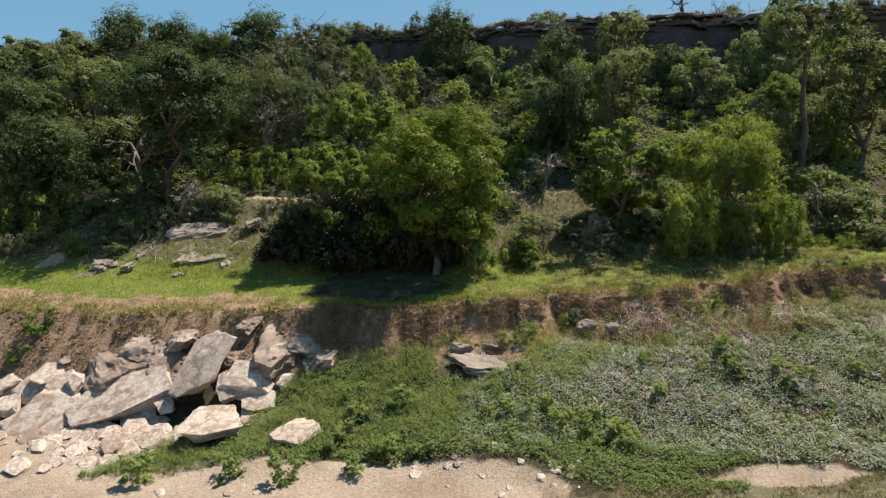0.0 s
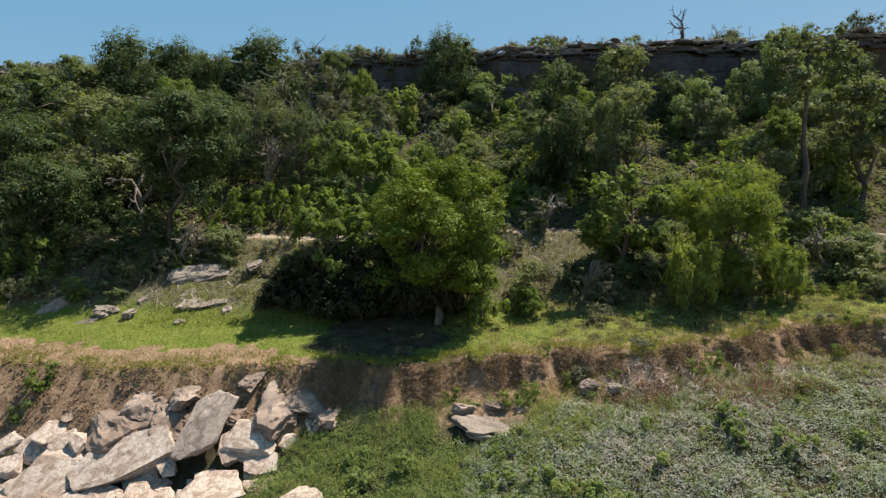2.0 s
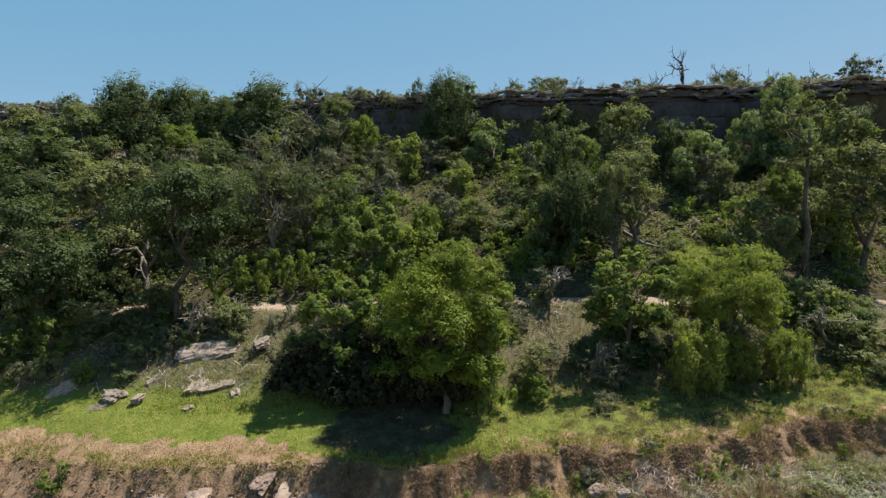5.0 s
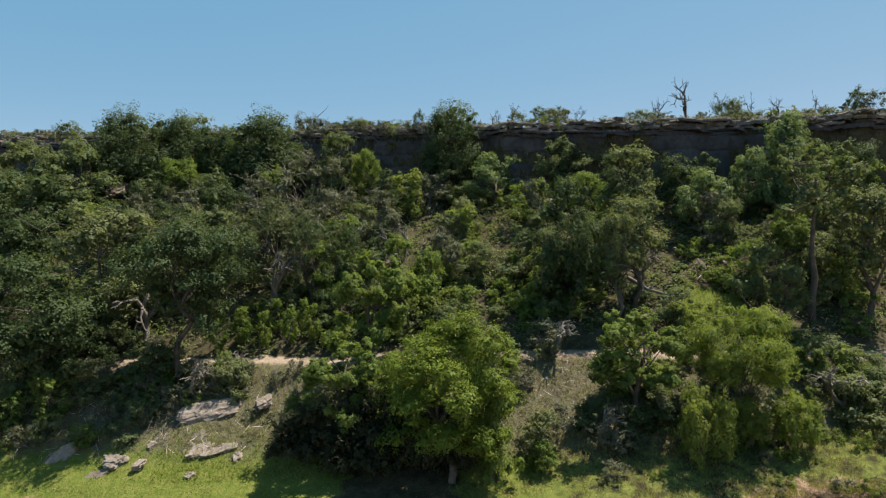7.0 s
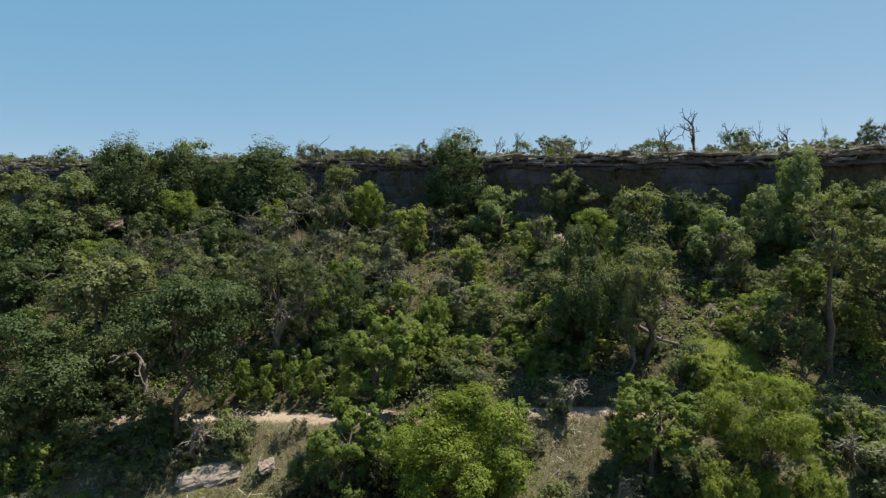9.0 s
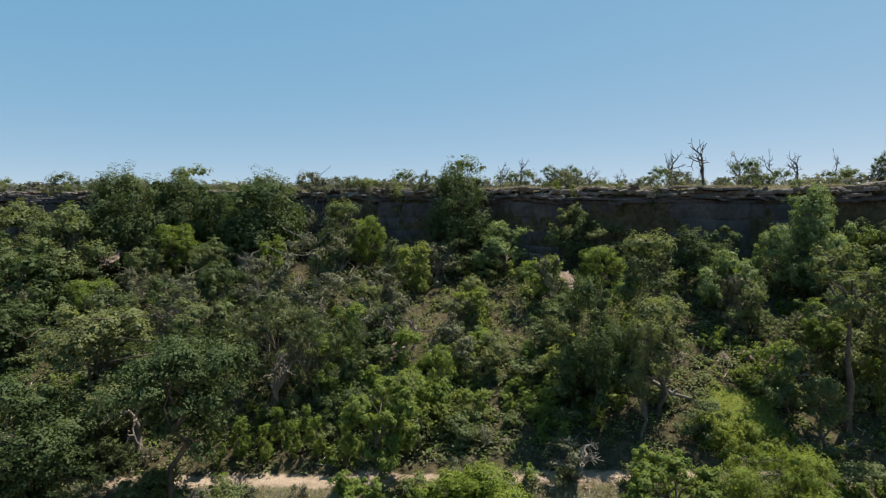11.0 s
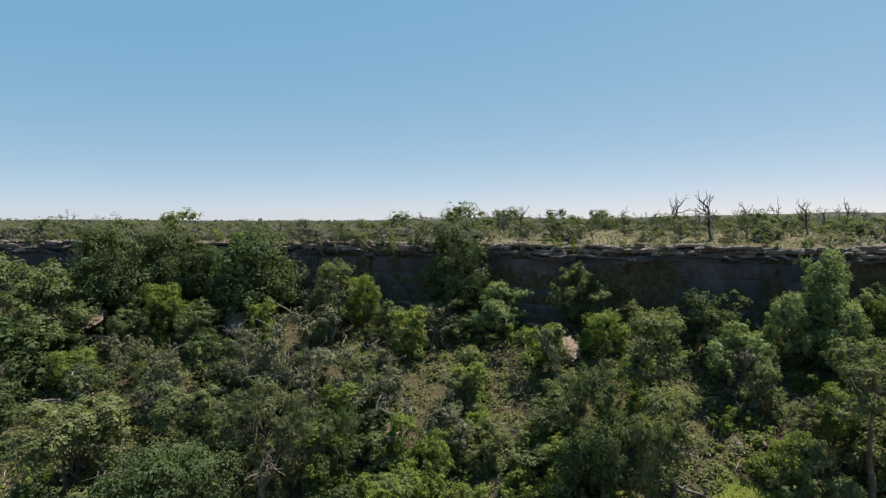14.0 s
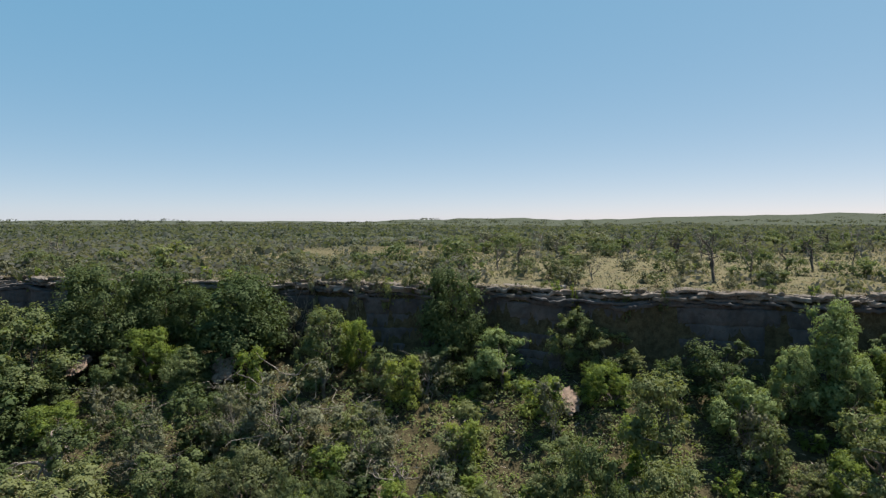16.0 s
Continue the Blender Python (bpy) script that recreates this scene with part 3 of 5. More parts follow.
willow_c = tree("small_willow", 55, 3.0, 1.8, 0.0, 5200, 0.17, M_willow, lumps=34, lump_size=0.32, hang=1.6, label="low yellow-green feathery shrub in the clearing", stems=3, slim=0.28, category="bush", tufts=12, tallness=1.4)
tall = tree("elm_tree", 6, 11.0, 3.0, 0.52, 5200, 0.13, M_oak, lumps=28, lump_size=0.24, label="tall slender tree with a bare straight trunk and thin crown", thick=0.018, bare=14, lean=0.006, wild=0.008, skirt=0.0, fork=5)
pale = tree("pecan_tree", 7, 8.0, 3.2, 0.04, 8200, 0.165, M_pale, lumps=34, lump_size=0.34, label="pale green tree with a full rounded crown below the cliff", tufts=14)
grey = tree("scrub_oak", 8, 7.0, 3.2, 0.04, 6000, 0.13, M_grey, M_dead, lumps=44, lump_size=0.26, label="grey-green half-bare scrub oak with thin twigs", bare=60, stems=3, tufts=12)
juniper = tree("juniper_tree", 9, 7.0, 3.0, 0.02, 9000, 0.16, M_juniper, lumps=40, lump_size=0.3, label="dark green feathery juniper on the slope", stems=2, hang=-0.6, slim=0.35, tufts=14)
oak_c = tree("small_oak", 14, 4.5, 2.1, 0.0, 2700, 0.14, M_oak, limbs=6, lumps=24, lump_size=0.38, stems=2, label="low spreading green oak in the slope thicket")
dark_c = tree("small_oak", 17, 4.5, 2.1, 0.0, 2700, 0.14, M_dark, limbs=6, lumps=24, lump_size=0.38, stems=2, label="low dark green oak in the slope thicket")
bright_c = tree("small_hackberry", 15, 4.5, 2.1, 0.0, 2700, 0.14, M_bright, limbs=6, lumps=24, lump_size=0.36, stems=2, label="low fresh green tree in the slope thicket")
grey_c = tree("thorn_bush", 16, 3.5, 2.0, 0.0, 2000, 0.115, M_grey, M_dead, limbs=6, lumps=26, lump_size=0.3, stems=3, bare=24, label="greyish half-bare thorn bush with dry twigs", category="bush")
dome = tree("huisache_tree", 51, 9.0, 3.2, 0.20, 52000, 0.105, M_dome, lumps=110, lump_size=0.27, label="large dense bright green tree overhanging the grassy bench", thick=0.018, tufts=18, slim=0.6, inner=0.2, skirt=0.26, fork=4)
leafy = tree("mulberry_tree", 52, 7.0, 2.4, 0.26, 13680, 0.13, M_bright, lumps=44, lump_size=0.28, label="fresh green tree with an open irregular crown", thick=0.02, tufts=10)
oak_n = tree("oak_tree", 53, 8.0, 3.0, 0.06, 12500, 0.125, M_oak, lumps=44, label="dark olive-green oak beside the grassy bench", tufts=14, bare=12)
oak_t = tree("oak_tree", 63, 9.0, 3.4, 0.30, 17000, 0.13, M_dark, lumps=50, lump_size=0.36, label="olive-green oak with dark trunk and bleached boughs above the bench", tufts=14, bare=20, skirt=0.12, fork=4)
oak_d = tree("oak_tree", 54, 8.0, 3.2, 0.15, 9500, 0.15, M_dark, lumps=40, lump_size=0.34, label="very dark dense oak standing against the cliff", tufts=13)
oak_e = tree("oak_tree", 56, 7.0, 3.4, 0.22, 15000, 0.14, M_dark, lumps=80, lump_size=0.36, skirt=0.4, label="dark rounded live oak on the rim of the cliff", tufts=14, inner=0.2)
thicket = tree("dark_bush", 57, 3.2, 2.0, 0.0, 3400, 0.145, M_shade, lumps=30, lump_size=0.4, stems=3, limbs=6, label="dense thicket under the big tree, its leaves coloured dark for shade", category="bush", tufts=10, inner=0.3)
oak_m = tree("oak_tree", 58, 8.0, 3.0, 0.06, 12500, 0.13, M_dark, lumps=46, lump_size=0.36, label="dark olive-green oak with a heavy crown above the bench", tufts=14, bare=12)
oak_f = tree("oak_tree", 59, 8.0, 3.0, 0.12, 9000, 0.135, M_dark, lumps=34, lump_size=0.36, label="dense very dark green oak on the wooded slope", tufts=14)
MODELS = [dark_c, oak_s, bright_s, oak_t, oak_m, oak_f, oak_e, thicket, oak_d, oak_n, dome, leafy, oak_a, oak_b, bright_a, bright_b, willow, tall, willow_c, pale, grey, juniper, oak_c, bright_c, grey_c]

# ---- the trees of the slope ----
plant(dome, -0.6, 28.4, 13.0, 3.3)
# undergrowth below the big tree, its shade put into the leaf colour
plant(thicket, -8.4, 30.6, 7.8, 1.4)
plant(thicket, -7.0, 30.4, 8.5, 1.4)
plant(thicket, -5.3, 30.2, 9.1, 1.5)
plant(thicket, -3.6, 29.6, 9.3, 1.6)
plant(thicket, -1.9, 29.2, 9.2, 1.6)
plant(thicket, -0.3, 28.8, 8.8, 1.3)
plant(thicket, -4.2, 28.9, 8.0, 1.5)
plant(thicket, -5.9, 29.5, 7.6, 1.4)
plant(bright_c, 1.6, 28.0, 10.0, 1.2)
plant(juniper, 36.7, 57.0, 29.6, 0.9)
plant(grey_c, 38.2, 57.0, 29.2, 1.5)
plant(juniper, 8.7, 63.5, 29.0, 1.1)
plant(juniper, 9.9, 63.0, 28.6, 1.0)
plant(juniper, 11.1, 64.0, 29.0, 1.3)
plant(bright_b, -14.7, 37.6, 11.5, 0.6)
plant(bright_b, -13.4, 38.0, 12.0, 0.6)
plant(bright_b, -11.9, 37.8, 11.8, 0.6)
plant(bright_b, -10.4, 38.0, 11.9, 0.6)
plant(bright_b, -9.0, 38.0, 12.2, 0.6)
plant(bright_b, -7.3, 37.6, 11.8, 0.6)
plant(willow_c, 11.1, 28.2, 9.7, 1.4)
plant(willow_c, 15.7, 28.9, 9.3, 1.3)
plant(willow_c, 13.6, 29.2, 9.0, 1.1)
plant(tall, 22.3, 38.8, 22.2, 2.9)
plant(bright_b, 3.1, 42.0, 13.5, 1.1)
plant(bright_b, -11.4, 39.0, 12.4, 0.6)
plant(bright_b, -13.5, 38.5, 10.6, 0.6)
plant(bright_b, -9.9, 39.5, 12.3, 0.6)
plant(bright_b, -18.2, 35.2, 9.2, 0.8)
plant(bright_b, 1.0, 46.0, 15.8, 1.5)
plant(bright_b, -1.7, 45.0, 14.9, 1.2)
plant(leafy, -4.9, 35.5, 15.5, 2.2)
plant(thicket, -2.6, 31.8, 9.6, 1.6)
plant(leafy, 8.9, 31.3, 12.9, 2.4)
plant(willow, 13.8, 30.6, 13.1, 2.7)
plant(oak_m, -23.9, 34.4, 15.4, 3.5)
plant(oak_t, -15.9, 35.3, 17.4, 3.6)
plant(oak_n, -22.6, 40.5, 18.3, 3.8)
plant(oak_f, -34.7, 49.5, 21.4, 4.7)
plant(oak_a, -41.9, 60.0, 25.4, 4.1)
plant(oak_f, -34.8, 58.0, 23.8, 3.2)
plant(oak_e, -31.8, 62.0, 28.6, 4.2)
plant(oak_e, -27.1, 63.2, 28.1, 3.3)
plant(oak_d, -23.1, 62.0, 26.3, 2.0)
plant(oak_e, -18.8, 60.6, 28.0, 4.5)
plant(grey, -14.4, 63.5, 28.2, 2.4)
plant(oak_s, -10.5, 55.8, 25.3, 1.7)
plant(bright_a, -8.1, 58.0, 23.9, 1.4)
plant(bright_a, -25.6, 58.4, 23.1, 2.1)
plant(oak_b, -21.7, 56.0, 22.0, 2.2)
plant(oak_b, -28.2, 57.0, 21.5, 1.8)
plant(oak_a, -34.3, 56.2, 25.0, 4.3)
plant(bright_a, -29.1, 51.2, 18.8, 2.2)
plant(grey, -11.4, 48.8, 22.4, 3.4)
plant(grey, -15.5, 49.2, 20.9, 2.2)
plant(grey, -6.6, 47.4, 19.9, 2.5)
plant(juniper, -12.9, 43.4, 18.9, 2.7)
plant(juniper, -9.8, 42.0, 18.0, 1.8)
plant(grey, -20.9, 47.1, 19.9, 2.0)
plant(oak_n, -22.6, 41.6, 17.9, 3.0)
plant(oak_n, -17.4, 43.4, 18.3, 2.6)
plant(bright_c, -3.7, 43.7, 16.4, 1.4)
plant(bright_c, -2.1, 41.6, 15.5, 1.1)
plant(oak_a, 0.8, 44.2, 16.0, 2.0)
plant(grey_c, -0.3, 47.8, 17.9, 1.5)
plant(oak_b, -5.6, 56.0, 21.8, 2.0)
plant(oak_f, -2.3, 57.0, 20.6, 1.6)
plant(pale, 3.6, 56.0, 23.4, 2.6)
plant(oak_b, -0.4, 57.6, 22.5, 2.2)
plant(oak_a, 9.1, 56.6, 25.0, 1.8)
plant(oak_a, 12.6, 56.0, 23.6, 2.3)
plant(bright_a, 11.3, 53.1, 21.4, 2.1)
plant(oak_s, 12.3, 44.6, 22.8, 2.0)
plant(oak_f, 20.3, 52.8, 23.0, 2.9)
plant(pale, 19.2, 48.2, 21.3, 2.2)
plant(oak_m, 7.3, 39.7, 20.1, 2.3)
plant(oak_a, 6.1, 45.2, 18.5, 2.2)
plant(oak_s, 11.5, 40.0, 19.0, 1.8)
plant(pale, 27.5, 51.8, 26.3, 2.3)
plant(pale, 24.2, 50.6, 23.2, 1.8)
plant(pale, 27.7, 49.8, 23.9, 2.2)
plant(bright_s, 22.8, 42.8, 18.4, 1.4)
plant(oak_s, 26.1, 39.2, 19.5, 2.3)
plant(oak_s, 20.1, 37.6, 14.7, 1.1)
plant(oak_e, -0.2, 60.0, 28.6, 3.0)
plant(bright_c, -16.1, 56.0, 22.2, 1.5)
plant(oak_c, -12.3, 57.0, 22.8, 1.4)
plant(oak_f, -33.3, 49.0, 18.8, 3.8)
plant(juniper, -3.4, 61.5, 28.3, 0.7)
plant(juniper, -10.4, 64.0, 27.9, 1.4)
plant(oak_c, 0.8, 59.2, 23.8, 1.1)
plant(oak_f, 24.5, 51.4, 20.2, 1.8)
plant(oak_f, 23.1, 45.8, 16.2, 1.6)
plant(oak_f, 27.9, 46.3, 19.3, 2.3)
plant(oak_f, 32.3, 51.4, 23.7, 2.6)
plant(oak_c, -7.5, 50.0, 18.7, 1.9)
plant(oak_f, -8.2, 42.8, 16.9, 1.4)
plant(oak_s, 9.9, 38.2, 18.0, 1.1)
plant(oak_d, -23.6, 62.5, 25.7, 2.4)
plant(oak_c, -23.9, 33.2, 10.6, 1.4)
plant(bright_c, -21.8, 32.6, 9.2, 1.1)
plant(oak_c, -20.7, 34.0, 9.7, 1.3)
plant(bright_c, -23.8, 32.2, 8.4, 1.1)
plant(oak_c, -19.5, 34.2, 8.8, 0.9)
plant(bright_c, -17.9, 34.6, 9.1, 0.8)
plant(oak_c, 21.6, 31.5, 9.8, 1.2)
plant(bright_c, 20.5, 32.5, 10.1, 1.2)
plant(bright_b, 3.7, 28.6, 7.1, 0.7)
plant(bright_b, 9.2, 33.0, 11.0, 1.2)
plant(oak_m, -24.5, 36.0, 10.9, 1.7)
plant(oak_m, -21.1, 36.2, 9.9, 1.0)
plant(oak_c, -23.9, 33.6, 7.7, 0.6)
plant(bright_c, -18.5, 35.0, 8.9, 0.6)
plant(oak_f, -20.9, 38.0, 11.2, 1.6)
plant(oak_f, -25.9, 41.0, 12.8, 1.4)
plant(juniper, -6.8, 31.5, 9.5, 1.7)
plant(leafy, -5.8, 30.8, 11.6, 2.1)
plant(grey_c, 3.4, 33.0, 9.1, 0.8)
plant(oak_c, 6.1, 32.0, 7.3, 0.6)
plant(grey_c, 4.9, 31.5, 8.0, 0.6)
plant(oak_c, 3.7, 29.6, 8.3, 1.1)
plant(grey_c, 5.0, 30.3, 7.9, 0.9)
plant(dark_c, 6.6, 30.9, 8.4, 1.1)
plant(dark_c, 8.6, 30.3, 8.3, 1.1)
plant(dark_c, 10.0, 30.6, 8.3, 1.0)
plant(oak_c, 7.9, 31.5, 7.5, 0.6)
plant(oak_c, 10.4, 31.5, 7.9, 0.6)
plant(oak_c, 19.8, 33.5, 11.1, 1.9)
plant(oak_c, 19.8, 30.5, 9.6, 1.7)
plant(oak_n, 19.9, 28.5, 7.8, 0.8)
plant(grey_c, 6.8, 27.6, 6.5, 0.7)
plant(bright_b, 3.7, 28.4, 7.0, 0.7)
plant(grey_c, -13.2, 34.5, 9.1, 0.9)
plant(grey_c, -17.0, 33.6, 8.2, 0.8)
plant(grey_c, 4.7, 36.0, 11.6, 1.5)
plant(dark_c, -7.7, 40.0, 13.2, 1.5)
plant(dark_c, -4.7, 40.5, 13.2, 1.6)
plant(bright_c, -2.4, 41.0, 13.8, 1.7)
plant(bright_c, 0.7, 41.0, 13.1, 1.3)
plant(bright_c, 2.3, 39.5, 11.6, 0.6)
plant(oak_c, -6.9, 43.5, 14.5, 1.7)
plant(oak_c, 4.4, 43.0, 14.7, 1.6)
plant(dark_c, -11.6, 40.2, 12.6, 1.5)
plant(bright_c, 4.3, 40.0, 12.5, 1.0)
plant(oak_c, -1.0, 39.5, 11.6, 0.8)
plant(bright_c, 17.6, 42.5, 14.1, 0.9)
plant(oak_c, 21.0, 41.0, 13.1, 0.8)
plant(bright_c, 15.4, 40.0, 12.1, 0.6)
plant(oak_d, 7.5, 42.0, 15.3, 2.4)

# ---- stones ----
SLABS = [stone_mesh(s, M_rock, 0.035, 3, 0.22) for s in range(10)]
BLOCKS = [stone_mesh(s, M_brown_rock, 0.10, 3, 1.0) for s in range(110, 117)]
STONE_RNG = np.random.default_rng(5)


def bank_stone(meshes, x, y, z, w, h, roll, lean, thick, label):
    """A stone whose broad face, w by h to the eye, leans back from the water; roll turns it in that face."""
    f, a = math.sin(radians(lean + 17)), radians(roll)
    along, turn = math.hypot(math.cos(a), math.sin(a) / f), math.atan2(math.sin(a) / f, math.cos(a))
    size = (w * along * 1.04, h / f / along * 1.25, thick)
    ob = new("boulder", meshes[int(STONE_RNG.integers(len(meshes)))])
    ob.matrix_world = pose(x, y, z, lean) @ pose(0, 0, -0.42 * thick, STONE_RNG.uniform(-5, 5), STONE_RNG.uniform(-5, 5), math.degrees(turn)) @ Matrix.Diagonal((*size, 1))
    return tagged(ob, label, "rock")


def slab(x, y, z, w, h, roll, lean):
    return bank_stone(SLABS, x, y, z, w, h, roll, lean, 0.5 * h + 0.12, "pale pinkish-grey limestone slab with a flat broken face")


def block(x, y, z, w, h, roll, lean):
    return bank_stone(BLOCKS, x, y, z, w, h, roll, lean, 0.85 * h, "brownish weathered limestone block in the foot of the bank")


def boulder(x, y, z, w, d, h, tip, name="boulder", label="pale pinkish-grey limestone boulder with broken faces", group="", slope=None):
    """A block with its middle at x, y, z; w wide and h high to the eye, lying tipped towards the water."""
    ob = new(name, STONES[int(STONE_RNG.integers(len(STONES)))])
    lean = STONE_RNG.uniform(22, 35) if slope is None else slope
    ob.matrix_world = pose(x, y, z, lean, 0, 0) @ pose(0, 0, 0, 0, tip * 0.1, STONE_RNG.uniform(-10, 10) - tip * 0.8) @ Matrix.Diagonal((w, max(d, h * 1.5), h * 0.42, 1))
    return tagged(ob, label, "rock", group)


slab(-14.55, 21.70, 0.64, 3.53, 1.97, 36, 42)
slab(-12.09, 22.20, 1.36, 3.46, 1.38, 27, 42)
block(-12.72, 23.20, 2.17, 2.80, 1.75, -12, 30)
block(-10.73, 23.80, 2.57, 1.92, 1.70, 10, 30)
slab(-9.19, 22.40, 2.47, 2.70, 1.26, 70, 58)
slab(-7.46, 22.50, 2.00, 2.12, 1.23, -18, 36)
block(-6.76, 23.40, 2.97, 1.76, 1.58, -20, 30)
block(-4.67, 23.40, 2.84, 1.18, 0.88, -4, 15)
slab(-4.57, 23.00, 2.19, 1.99, 0.73, -6, 22)
slab(-8.06, 20.30, 1.05, 1.88, 1.00, 17, 24)
slab(-4.94, 19.60, 0.97, 1.30, 0.80, 35, 30)
slab(-6.84, 22.00, 1.30, 1.20, 0.70, 8, 30)
slab(-8.24, 22.20, 1.64, 1.09, 0.46, -62, 50)
slab(-11.25, 21.90, 0.47, 1.28, 0.87, 15, 40)
slab(-12.41, 21.20, 0.24, 1.77, 0.72, -4, 30)
block(-12.85, 20.40, -0.13, 1.55, 0.89, 12, 25)
block(-14.58, 20.20, -0.13, 1.23, 1.15, 20, 30)
slab(-15.92, 23.00, 1.19, 1.17, 1.00, 55, 45)
block(-16.77, 24.40, 2.15, 1.15, 0.69, 8, 25)
slab(-15.54, 23.40, 1.75, 1.15, 0.88, 15, 35)
block(-15.13, 24.00, 2.26, 0.72, 0.50, -10, 25)
slab(-14.72, 22.80, 1.56, 0.99, 0.60, 20, 35)
slab(-14.03, 22.60, 1.63, 0.90, 0.47, -60, 45)
block(-13.17, 22.40, 1.37, 0.51, 0.38, 0, 30)
slab(-16.50, 22.40, 0.79, 0.81, 0.64, 10, 35)
slab(-17.05, 23.30, 1.40, 0.97, 0.62, 20, 35)
slab(-16.08, 21.80, 0.27, 0.66, 0.50, 40, 35)
block(-8.05, 24.60, 3.70, 0.83, 0.55, -12, 15)
slab(-10.31, 21.90, 1.09, 0.66, 0.54, 10, 35)
slab(-5.91, 22.60, 1.82, 0.72, 0.47, -15, 35)
block(-8.36, 23.50, 2.55, 0.93, 0.66, 12, 25)
block(-10.49, 23.90, 3.23, 1.03, 0.63, 5, 20)
block(-11.99, 24.00, 2.87, 1.49, 0.95, -8, 25)
slab(-8.97, 20.80, 0.57, 0.90, 0.47, 48, 35)
block(-6.05, 23.20, 2.54, 0.48, 0.35, 0, 25)
block(-14.20, 21.00, 0.21, 1.19, 0.60, 20, 30)
block(-5.51, 24.00, 3.18, 1.35, 0.76, 0, 15)
STONES = [stone_mesh(s, M_stain, 0.12, 3, 0.5) for s in range(90, 98)]
FLAT = "grey-brown flat stone below the bank"
bank_stone(STONES, 1.35, 21.85, 2.80, 2.50, 0.55, -6, 12, 0.4, FLAT)
bank_stone(BLOCKS, 5.33, 23.05, 4.02, 0.50, 0.62, -65, 50, 0.4, FLAT)
bank_stone(STONES, 6.3, 22.9, 4.0, 0.55, 0.2, 20, 30, 0.25, FLAT)
bank_stone(BLOCKS, 0.55, 22.7, 3.22, 0.88, 0.29, -10, 25, 0.4, FLAT)
bank_stone(BLOCKS, 1.75, 22.8, 3.28, 0.80, 0.28, -14, 25, 0.4, FLAT)
bank_stone(BLOCKS, 2.75, 22.6, 3.20, 0.56, 0.24, 5, 25, 0.3, FLAT)
SUNK = "grey-stained limestone slab half sunk in the grass"
bank_stone(STONES, -20.10, 30.90, 5.57, 2.24, 1.31, 62, 45, 0.95, SUNK)
bank_stone(STONES, -17.64, 29.70, 5.00, 1.68, 0.72, 30, 28, 0.59, SUNK)
bank_stone(STONES, -17.12, 30.20, 5.59, 1.09, 0.60, 15, 25, 0.51, SUNK)
bank_stone(STONES, -13.43, 32.80, 7.22, 3.39, 0.99, 20, 34, 0.75, SUNK)
bank_stone(STONES, -13.93, 31.40, 6.01, 1.82, 1.28, 8, 40, 0.93, SUNK)
bank_stone(STONES, -12.62, 31.00, 5.83, 2.38, 0.66, 18, 24, 0.55, SUNK)
bank_stone(STONES, -10.19, 32.00, 6.25, 1.61, 0.58, 25, 25, 0.50, SUNK)
bank_stone(STONES, -10.61, 33.00, 7.66, 0.93, 0.65, 0, 30, 0.54, SUNK)
bank_stone(STONES, -11.20, 30.60, 5.58, 0.53, 0.34, 0, 20, 0.36, SUNK)
bank_stone(STONES, -13.11, 29.40, 5.13, 0.51, 0.22, 20, 20, 0.29, SUNK)
bank_stone(STONES, -15.82, 30.00, 5.50, 0.57, 0.36, 0, 20, 0.37, SUNK)
bank_stone(STONES, -15.81, 31.50, 5.97, 0.99, 0.62, 10, 30, 0.53, SUNK)
STONES = [stone_mesh(s, M_ledge, 0.2, 3, 1.0) for s in range(80, 86)]
boulder(8.28, 53.0, 18.5, 2.6, 2.0, 2.0, 0, "slope_rock", "pinkish-brown rock half buried in the wooded slope")
boulder(-19.29, 57.40, 19.76, 2.2, 1.82, 1.9, 0, "slope_rock", "pinkish-brown rock half buried in the wooded slope")
boulder(-20.76, 57.00, 17.59, 0.79, 0.63, 2.04, 0, "slope_rock", "pinkish-brown rock half buried in the wooded slope")
boulder(-31.43, 57.50, 19.99, 1.88, 1.50, 1.93, 0, "slope_rock", "pinkish-brown rock half buried in the wooded slope")
boulder(-5.24, 46.00, 14.19, 1.17, 0.94, 1.32, 0, "slope_rock", "pinkish-brown rock half buried in the wooded slope")
boulder(17.46, 44.00, 14.15, 0.63, 0.51, 0.87, 0, "slope_rock", "pinkish-brown rock half buried in the wooded slope")
boulder(18.90, 44.00, 14.45, 1.19, 0.95, 0.68, 0, "slope_rock", "pinkish-brown rock half buried in the wooded slope")
STONES = [stone_mesh(s, M_rock, fine=1, flat=0.6) for s in range(60, 68)]
for _ in range(150):
    x, y = STONE_RNG.uniform(-17.8, -4.0), STONE_RNG.uniform(19.6, 22.1)
    if x > -6.8 or (y < 20.9 and x > -9):
        continue
    s = STONE_RNG.uniform(0.18, 0.75)
    boulder(x, y, hz(x, y) + s * 0.15, s * 1.2, s, s * 0.8, STONE_RNG.uniform(-25, 25), "rubble_stone", "small pale broken limestone in the rubble below the bank", "rubble below the bank")
for _ in range(46):
    x, y = STONE_RNG.uniform(-17.5, -10.0), STONE_RNG.uniform(18.4, 20.8)
    if y < 18.4 + 0.35 * (x + 12):
        continue
    s = STONE_RNG.uniform(0.2, 0.6)
    boulder(x, y, hz(x, y) + s * 0.18, s * 1.3, s, s * 0.8, STONE_RNG.uniform(-25, 25), "rubble_stone", "small pale broken limestone in the rubble below the bank", "rubble below the bank")
